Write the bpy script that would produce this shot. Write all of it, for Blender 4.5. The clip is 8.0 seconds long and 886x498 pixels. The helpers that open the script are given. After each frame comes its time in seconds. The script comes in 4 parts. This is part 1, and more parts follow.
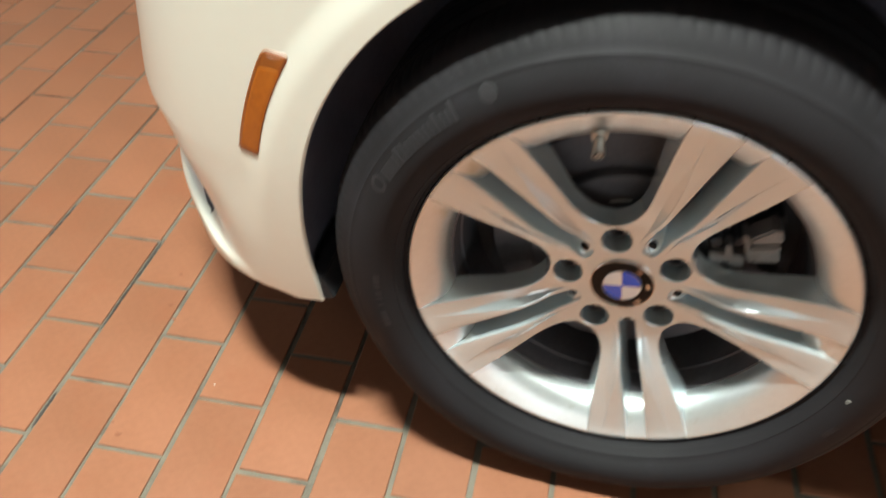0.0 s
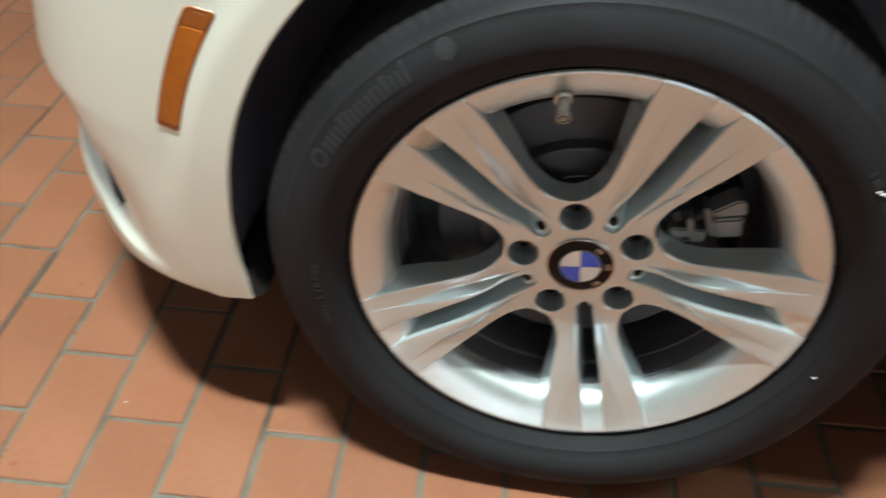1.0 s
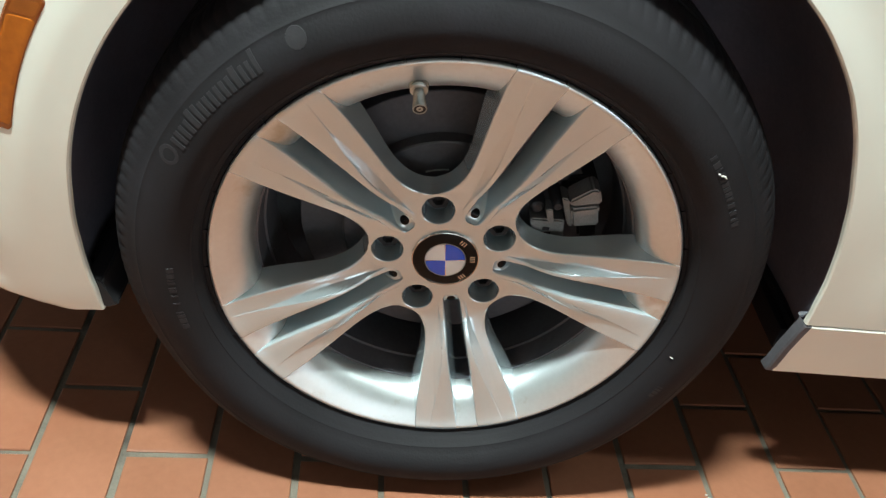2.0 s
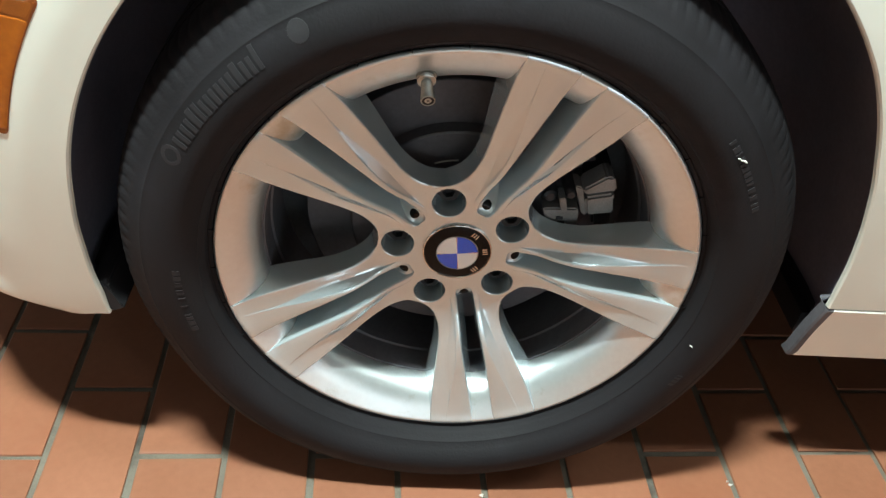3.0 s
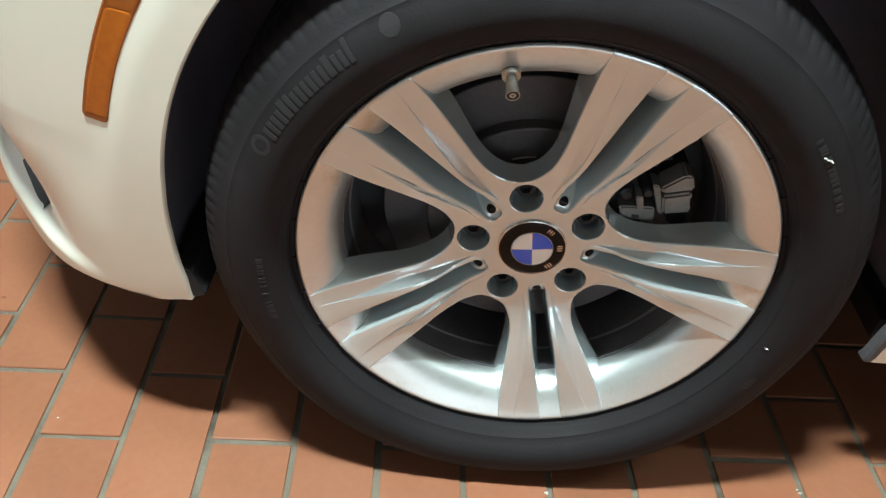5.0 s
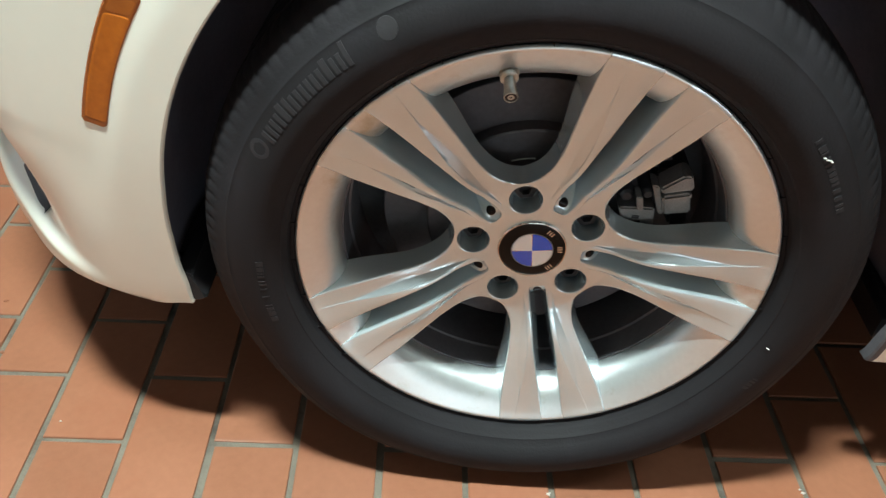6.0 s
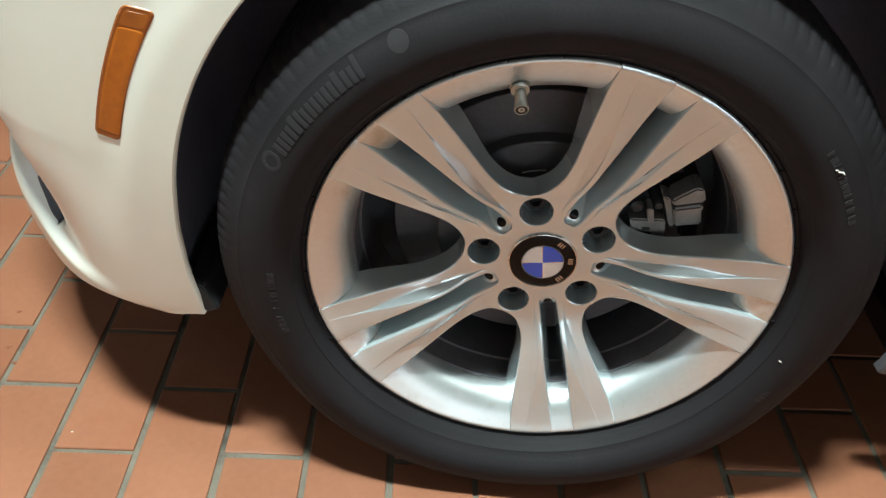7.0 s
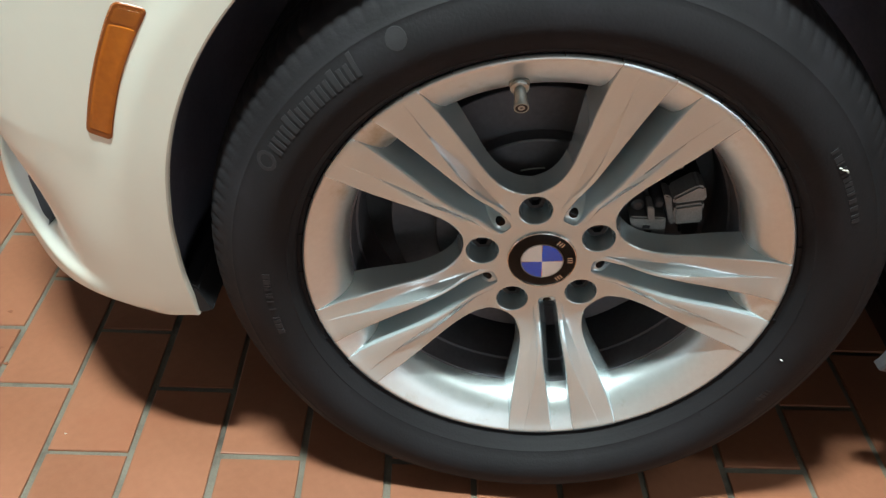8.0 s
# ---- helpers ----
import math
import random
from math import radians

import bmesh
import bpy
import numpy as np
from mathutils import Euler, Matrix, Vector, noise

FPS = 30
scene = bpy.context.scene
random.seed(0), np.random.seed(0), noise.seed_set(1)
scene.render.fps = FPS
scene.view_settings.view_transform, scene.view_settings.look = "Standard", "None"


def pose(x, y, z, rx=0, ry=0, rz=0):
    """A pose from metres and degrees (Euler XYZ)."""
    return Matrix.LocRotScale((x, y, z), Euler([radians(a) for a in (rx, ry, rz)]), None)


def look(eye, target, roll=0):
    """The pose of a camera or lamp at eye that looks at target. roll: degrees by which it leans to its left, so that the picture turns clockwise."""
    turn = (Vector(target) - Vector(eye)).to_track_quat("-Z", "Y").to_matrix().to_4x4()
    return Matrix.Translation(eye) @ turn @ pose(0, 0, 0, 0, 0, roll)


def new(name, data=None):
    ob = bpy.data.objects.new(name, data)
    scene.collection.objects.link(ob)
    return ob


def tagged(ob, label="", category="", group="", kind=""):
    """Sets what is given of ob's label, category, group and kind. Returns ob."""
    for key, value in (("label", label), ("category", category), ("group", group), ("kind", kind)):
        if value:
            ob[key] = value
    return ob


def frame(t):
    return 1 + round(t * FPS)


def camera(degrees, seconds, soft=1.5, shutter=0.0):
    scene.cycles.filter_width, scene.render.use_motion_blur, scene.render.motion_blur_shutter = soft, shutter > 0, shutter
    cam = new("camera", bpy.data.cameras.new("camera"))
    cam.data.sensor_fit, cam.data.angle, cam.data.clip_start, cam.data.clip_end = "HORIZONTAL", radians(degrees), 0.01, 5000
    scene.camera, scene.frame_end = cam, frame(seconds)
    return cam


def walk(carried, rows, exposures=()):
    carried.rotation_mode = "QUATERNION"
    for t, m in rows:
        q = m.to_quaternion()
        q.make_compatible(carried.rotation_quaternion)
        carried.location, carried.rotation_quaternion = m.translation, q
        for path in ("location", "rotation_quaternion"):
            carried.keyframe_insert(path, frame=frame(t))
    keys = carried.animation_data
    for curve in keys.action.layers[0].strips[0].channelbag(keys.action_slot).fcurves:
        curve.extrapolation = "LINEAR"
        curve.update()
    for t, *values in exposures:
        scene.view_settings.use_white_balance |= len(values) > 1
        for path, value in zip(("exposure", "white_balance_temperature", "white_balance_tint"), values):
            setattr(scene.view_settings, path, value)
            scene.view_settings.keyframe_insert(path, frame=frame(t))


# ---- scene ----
LENS = 57.27
PATH = [
    (0.0, -0.0236, -0.6319, 0.9332, 48.50, 0.77, 14.30),
    (0.3, -0.0634, -0.6272, 0.8764, 47.60, 0.90, 13.68),
    (0.5, -0.0740, -0.6286, 0.8700, 47.71, 1.50, 12.77),
    (0.7, -0.0892, -0.6209, 0.8584, 47.84, 0.62, 10.68),
    (1.0, -0.0761, -0.6134, 0.8554, 50.17, -2.44, 7.87),
    (1.5, -0.0665, -0.6182, 0.8315, 51.16, -7.55, 2.57),
    (1.7, -0.0608, -0.6189, 0.8358, 51.79, -7.16, 1.10),
    (2.8, -0.0655, -0.5976, 0.8331, 50.97, -4.31, -0.89),
    (3.0, -0.0672, -0.5934, 0.8324, 50.53, -4.67, -1.02),
    (3.5, -0.0676, -0.5943, 0.8280, 50.19, -3.86, -0.19),
    (4.0, -0.0782, -0.6025, 0.8331, 50.47, -3.10, 0.50),
    (4.5, -0.1014, -0.6106, 0.8311, 50.59, -3.54, 2.53),
    (4.7, -0.0987, -0.6085, 0.8277, 50.67, -3.60, 2.57),
    (5.8, -0.0860, -0.6081, 0.8279, 50.74, -3.23, 2.44),
    (6.0, -0.0897, -0.6070, 0.8296, 50.70, -3.12, 2.51),
    (6.5, -0.0952, -0.6084, 0.8310, 51.07, -2.81, 3.14),
    (7.0, -0.0905, -0.6068, 0.8310, 51.41, -2.71, 3.07),
    (7.5, -0.0913, -0.6064, 0.8324, 51.63, -2.62, 3.01),
    (8.0, -0.0958, -0.5944, 0.8295, 50.89, -2.82, 2.55),
]
WHEEL_Z = 0.3185          # height of the wheel centre over the floor
cam = camera(LENS, 8.0, soft=1.3, shutter=0.6)
walk(cam, [(t, pose(x, y, z, rx, ry, rz)) for t, x, y, z, rx, ry, rz in PATH],
     [(0.0, 0.16, 6700, 14), (0.3, 0.14, 6450, 11), (0.5, 0.12, 6350, 11), (1.0, -0.06, 6250, 10), (1.5, -0.02, 6200, 10), (3.0, 0.03, 6220, 10), (4.0, 0.07, 6280, 10), (4.5, 0.01, 6260, 10), (6.5, 0.0, 6200, 10), (7.4, 0.0, 6180, 10), (8.0, -0.12, 6150, 10)])

# ---- world and lamps ----
world = bpy.data.worlds.new("world")
scene.world = world
world.use_nodes = True
sky = world.node_tree.nodes.new("ShaderNodeTexSky")
sky.sky_type, sky.sun_disc = "NISHITA", False
sky.sun_elevation, sky.sun_rotation = radians(40), radians(0)
world.node_tree.links.new(sky.outputs[0], world.node_tree.nodes["Background"].inputs[0])
world.node_tree.nodes["Background"].inputs[1].default_value = 0.05
scene.view_settings.exposure = 0.0
LIGHT_COLOUR = (0.885, 1.0, 0.925)
# middle (x, y), length along x, width along y, watts
TUBES = [
    (-0.415, -0.345, 0.46, 0.10, 156),
    (-2.40, -0.345, 0.46, 0.10, 2),
    (2.10, -0.345, 1.30, 0.10, 19),
]
# daylight through the wide opening opposite the car
DAY_COLOUR, DAY_WATTS, WEST_WATTS = (0.93, 0.99, 1.0), 25, 7
OPENING = (0.0, 4.8, 0.05, 0.72)      # x from, x to, z from, z to
WEST_OPENING = (-1.8, 1.6, 0.40, 1.60)  # y from, y to, z from, z to
CEILING = 2.75


# ---- materials ----
def material(name, colour, rough=0.5, metal=0.0, vary=0.15, scale=8.0, bump=0.0, bump_scale=200.0,
             coat=0.0, rough_vary=0.0, second=None, piece=0.0, spec=0.5):
    """A Principled surface whose colour varies at a large and a small scale."""
    m = bpy.data.materials.new(name)
    m.use_nodes = True
    nt = m.node_tree
    nd, ln = nt.nodes, nt.links
    b = nd["Principled BSDF"]
    b.inputs["Metallic"].default_value = metal
    b.inputs["Roughness"].default_value = rough
    b.inputs["Coat Weight"].default_value = coat
    b.inputs["Coat Roughness"].default_value = 0.06
    b.inputs["Specular IOR Level"].default_value = spec
    co = nd.new("ShaderNodeTexCoord")
    n1 = nd.new("ShaderNodeTexNoise")
    n1.inputs["Scale"].default_value = scale
    n1.inputs["Detail"].default_value = 5
    n2 = nd.new("ShaderNodeTexNoise")
    n2.inputs["Scale"].default_value = scale * 14
    n2.inputs["Detail"].default_value = 3
    ln.new(co.outputs["Object"], n1.inputs["Vector"])
    ln.new(co.outputs["Object"], n2.inputs["Vector"])
    mix = nd.new("ShaderNodeMix")
    mix.data_type = "FLOAT"
    mix.inputs[0].default_value = 0.35
    ln.new(n1.outputs["Fac"], mix.inputs[2])
    ln.new(n2.outputs["Fac"], mix.inputs[3])
    ramp = nd.new("ShaderNodeMapRange")
    ramp.inputs["From Min"].default_value = 0.3
    ramp.inputs["From Max"].default_value = 0.7
    ln.new(mix.outputs[0], ramp.inputs["Value"])
    col = nd.new("ShaderNodeMix")
    col.data_type = "RGBA"
    dark = second or tuple(c * (1 - vary) for c in colour)
    lite = tuple(min(1, c * (1 + vary * 0.6)) for c in colour)
    col.inputs[6].default_value = (*dark, 1)
    col.inputs[7].default_value = (*lite, 1)
    ln.new(ramp.outputs["Result"], col.inputs[0])
    last = col.outputs[2]
    if piece:
        info = nd.new("ShaderNodeObjectInfo")
        hsv = nd.new("ShaderNodeHueSaturation")
        r1 = nd.new("ShaderNodeMapRange")
        r1.inputs["To Min"].default_value = 1 - piece
        r1.inputs["To Max"].default_value = 1 + piece
        ln.new(info.outputs["Random"], r1.inputs["Value"])
        ln.new(r1.outputs["Result"], hsv.inputs["Value"])
        ln.new(last, hsv.inputs["Color"])
        last = hsv.outputs["Color"]
    ln.new(last, b.inputs["Base Color"])
    if rough_vary:
        rr = nd.new("ShaderNodeMapRange")
        rr.inputs["From Min"].default_value = 0.3
        rr.inputs["From Max"].default_value = 0.7
        rr.inputs["To Min"].default_value = max(0.02, rough - rough_vary)
        rr.inputs["To Max"].default_value = min(1, rough + rough_vary)
        ln.new(mix.outputs[0], rr.inputs["Value"])
        ln.new(rr.outputs["Result"], b.inputs["Roughness"])
    if bump:
        n3 = nd.new("ShaderNodeTexNoise")
        n3.inputs["Scale"].default_value = bump_scale
        n3.inputs["Detail"].default_value = 4
        ln.new(co.outputs["Object"], n3.inputs["Vector"])
        bp = nd.new("ShaderNodeBump")
        bp.inputs["Strength"].default_value = bump
        bp.inputs["Distance"].default_value = 0.002
        ln.new(n3.outputs["Fac"], bp.inputs["Height"])
        ln.new(bp.outputs["Normal"], b.inputs["Normal"])
    return m


def glowing(name, colour, strength):
    m = bpy.data.materials.new(name)
    m.use_nodes = True
    b = m.node_tree.nodes["Principled BSDF"]
    b.inputs["Base Color"].default_value = (0.8, 0.8, 0.8, 1)
    b.inputs["Emission Color"].default_value = (*colour, 1)
    b.inputs["Emission Strength"].default_value = strength
    return m


PAINT = material("white_paint", (0.845, 0.865, 0.772), 0.32, vary=0.02, scale=3, coat=0.6)
SILVER = material("silver_wheel_paint", (0.680, 0.795, 0.840), 0.21, metal=0.66, vary=0.04, scale=30, coat=0.7,
                  rough_vary=0.03, bump=0.006, bump_scale=700)
BARREL = material("silver_barrel_paint", (0.76, 0.815, 0.82), 0.36, metal=0.82, vary=0.08, scale=12, rough_vary=0.06)
ROTOR = material("dull_brake_iron", (0.068, 0.070, 0.076), 0.65, metal=0.2, vary=0.3, scale=20)
# dusty grey, darkened for the shade inside the wheel and on the sill end
SHADE_DUST = material("dusty_barrel", (0.115, 0.112, 0.124), 0.7, vary=0.3, scale=14)
RUBBER = material("tyre_rubber", (0.0116, 0.0106, 0.0124), 0.74, vary=0.4, scale=9, bump=0.15, bump_scale=350,
                  rough_vary=0.10, spec=0.26)
RUBBER_MARK = material("tyre_lettering_rubber", (0.0122, 0.0114, 0.0135), 0.72, vary=0.2, scale=40, bump=0.1)
LINER = material("liner_plastic", (0.21, 0.215, 0.275), 0.6, vary=0.25, scale=12, bump=0.2, bump_scale=260)
PLASTIC = material("black_plastic", (0.022, 0.022, 0.025), 0.45, vary=0.2, scale=30)
AMBER = material("amber_lens", (0.47, 0.135, 0.010), 0.22, vary=0.12, scale=14, coat=0.6, second=(0.33, 0.080, 0.006))
AMBER_DARK = material("amber_lens_rim", (0.27, 0.070, 0.008), 0.3, vary=0.2, scale=60, coat=0.4)
AMBER_TOP = material("amber_lens_top", (0.36, 0.105, 0.014), 0.3, vary=0.2, scale=60, coat=0.4)
CAP_BLACK = material("cap_black", (0.005, 0.005, 0.005), 0.25, vary=0.1, scale=40, spec=0.2)
CAP_BLUE = material("cap_blue", (0.030, 0.125, 0.85), 0.2, vary=0.06, scale=60, coat=0.8)
CAP_WHITE = material("cap_white", (0.93, 0.94, 0.93), 0.2, vary=0.05, scale=60, coat=0.8)
STEEL = material("valve_steel", (0.50, 0.53, 0.50), 0.34, metal=0.9, vary=0.25, scale=120, bump=0.2, bump_scale=700)
CHROME = material("chrome", (0.78, 0.77, 0.74), 0.12, metal=1.0, vary=0.08, scale=60)
CAST = material("cast_caliper", (0.27, 0.275, 0.27), 0.48, metal=0.55, vary=0.35, scale=40, bump=0.25, bump_scale=500)
CAST_DARK = material("dark_cast_caliper", (0.03, 0.03, 0.033), 0.5, metal=0.3, vary=0.3, scale=40, bump=0.2, bump_scale=500)
IRON = material("disc_iron", (0.10, 0.10, 0.105), 0.42, metal=0.7, vary=0.3, scale=25)
TILE = material("quarry_tile", (0.288, 0.118, 0.0645), 0.42, vary=0.16, scale=7, bump=0.10, bump_scale=160,
                rough_vary=0.10, piece=0.07, spec=0.32)
GROUT = material("grey_grout", (0.170, 0.150, 0.118), 0.9, vary=0.3, scale=25, bump=0.5, bump_scale=300)
DIRT = material("pale_debris", (0.65, 0.63, 0.58), 0.8, vary=0.2, scale=80)
STAIN = material("brown_stain", (0.24, 0.085, 0.04), 0.6, vary=0.3, scale=90)


def blotch(m, dark, scale, low, high):
    """Mixes a darker dirt colour into a material in patches."""
    nt = m.node_tree
    b = nt.nodes["Principled BSDF"]
    old = b.inputs["Base Color"].links[0].from_socket
    co = nt.nodes.new("ShaderNodeNewGeometry")
    n = nt.nodes.new("ShaderNodeTexNoise")
    n.inputs["Scale"].default_value = scale
    n.inputs["Detail"].default_value = 6
    n.inputs["Roughness"].default_value = 0.65
    nt.links.new(co.outputs["Position"], n.inputs["Vector"])
    r = nt.nodes.new("ShaderNodeMapRange")
    r.inputs["From Min"].default_value, r.inputs["From Max"].default_value = low, high
    nt.links.new(n.outputs["Fac"], r.inputs["Value"])
    mix = nt.nodes.new("ShaderNodeMix")
    mix.data_type = "RGBA"
    nt.links.new(r.outputs["Result"], mix.inputs[0])
    nt.links.new(old, mix.inputs[6])
    mix.inputs[7].default_value = (*dark, 1)
    nt.links.new(mix.outputs[2], b.inputs["Base Color"])


blotch(RUBBER, (0.021, 0.0195, 0.024), 6.0, 0.54, 0.76)
blotch(BARREL, (0.40, 0.37, 0.25), 9.0, 0.56, 0.74)
blotch(GROUT, (0.045, 0.036, 0.028), 6.5, 0.54, 0.68)
blotch(TILE, (0.28, 0.098, 0.050), 5.0, 0.52, 0.82)
blotch(TILE, (0.20, 0.075, 0.040), 38.0, 0.72, 0.80)
WALL = material("wall_paint", (0.42, 0.43, 0.42), 0.8, vary=0.06, scale=2, bump=0.1, bump_scale=60)
CEIL = material("ceiling_paint", (0.42, 0.42, 0.41), 0.9, vary=0.05, scale=2)
METAL_WHITE = material("lamp_housing", (0.75, 0.75, 0.74), 0.4, vary=0.04, scale=10)
GLOW = glowing("lamp_diffuser", LIGHT_COLOUR, 3.0)


# ---- helpers ----
def part(name, bm, mat, parent=None, label="", smooth=True, place=None):
    me = bpy.data.meshes.new(name)
    bmesh.ops.recalc_face_normals(bm, faces=bm.faces)
    bm.to_mesh(me)
    bm.free()
    return linked(name, me, mat, parent, label, smooth, place)


def linked(name, me, mat, parent=None, label="", smooth=True, place=None):
    me.materials.clear()
    me.materials.append(mat)
    if smooth:
        me.shade_smooth()
        me.set_sharp_from_angle(angle=radians(32))
    ob = new(name, me)
    if place is not None:
        ob.matrix_basis = place
    if parent is not None:
        ob.parent = parent
    return tagged(ob, label)


def grid(bm, rows, closed=False):
    """Quads between rows of points of one length."""
    vs = [[bm.verts.new(p) for p in r] for r in rows]
    for a, b in zip(vs, vs[1:]):
        n = len(a)
        for i in range(n if closed else n - 1):
            j = (i + 1) % n
            if len({a[i], a[j], b[j], b[i]}) == 4:
                bm.faces.new((a[i], a[j], b[j], b[i]))
    return vs


def lathe(profile, n=128, arc=(0, 360), wave=None):
    """Turns (y, r) pairs about the y axis."""
    bm = bmesh.new()
    full = abs(arc[1] - arc[0]) >= 360
    m = n if full else n + 1
    rows = []
    for y, r in profile:
        row = []
        for i in range(m):
            a = radians(arc[0] + (arc[1] - arc[0]) * i / n)
            rr, yy = (r, y) if wave is None else wave(y, r, a)
            row.append((rr * math.cos(a), yy, rr * math.sin(a)))
        rows.append(row)
    grid(bm, rows, closed=full)
    return bm


def box(bm, x0, x1, y0, y1, z0, z1, bevel=0.0, m=None, seg=2):
    v = bmesh.ops.create_cube(bm, size=1)["verts"]
    for q in v:
        q.co = Vector(((x0 + x1) / 2 + q.co.x * (x1 - x0), (y0 + y1) / 2 + q.co.y * (y1 - y0), (z0 + z1) / 2 + q.co.z * (z1 - z0)))
    if m is not None:
        bmesh.ops.transform(bm, matrix=m, verts=v)
    if bevel:
        bmesh.ops.bevel(bm, geom=list({e for q in v for e in q.link_edges}), offset=bevel, segments=seg, affect="EDGES")
    return bm


def prism(bm, outline, y0, y1, bevel=0.0):
    """An (x, z) outline pulled from y0 to y1."""
    a = [bm.verts.new((x, y0, z)) for x, z in outline]
    b = [bm.verts.new((x, y1, z)) for x, z in outline]
    f = [bm.faces.new(a), bm.faces.new(b[::-1])]
    for i in range(len(a)):
        j = (i + 1) % len(a)
        f.append(bm.faces.new((a[j], a[i], b[i], b[j])))
    if bevel:
        bmesh.ops.bevel(bm, geom=list({e for q in f for e in q.edges}), offset=bevel, segments=2, affect="EDGES")
    return bm


def bend(x, pairs):
    """Straight-line interpolation in (x, value) pairs."""
    return float(np.interp(x, [p[0] for p in pairs], [p[1] for p in pairs]))


def curve(x, pairs):
    """Smooth interpolation in (x, value) pairs that never overshoots them."""
    xs, ys = [p[0] for p in pairs], [p[1] for p in pairs]
    if x <= xs[0] or x >= xs[-1]:
        return ys[0] if x <= xs[0] else ys[-1]
    i = max(k for k in range(len(xs) - 1) if xs[k] <= x)
    cut = [(ys[k + 1] - ys[k]) / (xs[k + 1] - xs[k]) for k in range(len(xs) - 1)]

    def slope(k):
        if k == 0 or k == len(cut):
            return cut[min(k, len(cut) - 1)]
        return 0.0 if cut[k - 1] * cut[k] <= 0 else 2 * cut[k - 1] * cut[k] / (cut[k - 1] + cut[k])

    h = xs[i + 1] - xs[i]
    t = (x - xs[i]) / h
    return (ys[i] * (1 + 2 * t) * (1 - t) ** 2 + slope(i) * h * t * (1 - t) ** 2
            + ys[i + 1] * t * t * (3 - 2 * t) - slope(i + 1) * h * t * t * (1 - t))


def mellow(x, pairs, w):
    """The same, evened out over a width w to either side."""
    return sum(curve(x + w * k / 4, pairs) for k in range(-4, 5)) / 9


def ease(x, a, b):
    x = min(1, max(0, (x - a) / (b - a)))
    return x * x * (3 - 2 * x)


# ---- the room ----
X0, X1, Y0, Y1 = -3.4, 6.6, -3.3, 5.4
for name, b in {
    "wall_north": (X0 - 0.15, X1 + 0.15, Y1, Y1 + 0.15, 0, CEILING + 0.1),
    "wall_east": (X1, X1 + 0.15, Y0, Y1, 0, CEILING + 0.1),
}.items():
    tagged(part(name, box(bmesh.new(), *b), WALL, smooth=False), "plain off-white painted garage wall", "wall", kind="structure")
tagged(part("ceiling", box(bmesh.new(), X0 - 0.15, X1 + 0.15, Y0 - 0.15, Y1 + 0.15, CEILING + 0.1, CEILING + 0.25), CEIL, smooth=False),
       "plain pale painted ceiling", "ceiling", kind="structure")


# the wall opposite the car, with its wide window
ox0, ox1, oz0, oz1 = OPENING
bm = bmesh.new()
box(bm, X0 - 0.15, ox0, Y0 - 0.15, Y0, 0, CEILING + 0.1)
box(bm, ox1, X1 + 0.15, Y0 - 0.15, Y0, 0, CEILING + 0.1)
box(bm, ox0, ox1, Y0 - 0.15, Y0, 0, oz0)
box(bm, ox0, ox1, Y0 - 0.15, Y0, oz1, CEILING + 0.1)
tagged(part("wall_south", bm, WALL, smooth=False), "plain off-white painted garage wall with a wide window", "wall", kind="structure")
wy0, wy1, wz0, wz1 = WEST_OPENING
bm = bmesh.new()
box(bm, X0 - 0.15, X0, Y0, wy0, 0, CEILING + 0.1)
box(bm, X0 - 0.15, X0, wy1, Y1, 0, CEILING + 0.1)
box(bm, X0 - 0.15, X0, wy0, wy1, 0, wz0)
box(bm, X0 - 0.15, X0, wy0, wy1, wz1, CEILING + 0.1)
tagged(part("wall_west", bm, WALL, smooth=False), "plain off-white painted garage wall with a window", "wall", kind="structure")


def window(name, corner, turned, wide, low, high, watts):
    """A framed opening with the daylight that comes in through it; it faces +y before it is turned."""
    root = tagged(new(name), "wide window with plain white frame", "window", kind="structure")
    root.matrix_basis = pose(corner[0], corner[1], 0, 0, 0, turned)
    for x in (0.03, wide / 3, 2 * wide / 3, wide - 0.03):
        part("mullion", box(bmesh.new(), x - 0.03, x + 0.03, -0.11, -0.05, low + 0.06, high - 0.06), METAL_WHITE, root, smooth=False)
    for z in (low, high - 0.06):
        part("frame_rail", box(bmesh.new(), 0, wide, -0.11, -0.05, z, z + 0.06), METAL_WHITE, root, smooth=False)
    data = bpy.data.lights.new("daylight", "AREA")
    data.shape, data.size, data.size_y, data.energy, data.color = "RECTANGLE", wide - 0.02, high - low - 0.02, watts, DAY_COLOUR
    lamp = new("daylight", data)
    lamp.matrix_basis = look((wide / 2, -0.02, (low + high) / 2), (wide / 2, 3, (low + high) / 2))
    lamp.parent = root


window("window_1", (ox0, Y0), 0, ox1 - ox0, oz0, oz1, DAY_WATTS)
window("window_2", (X0, wy1), -90, wy1 - wy0, wz0, wz1, WEST_WATTS)


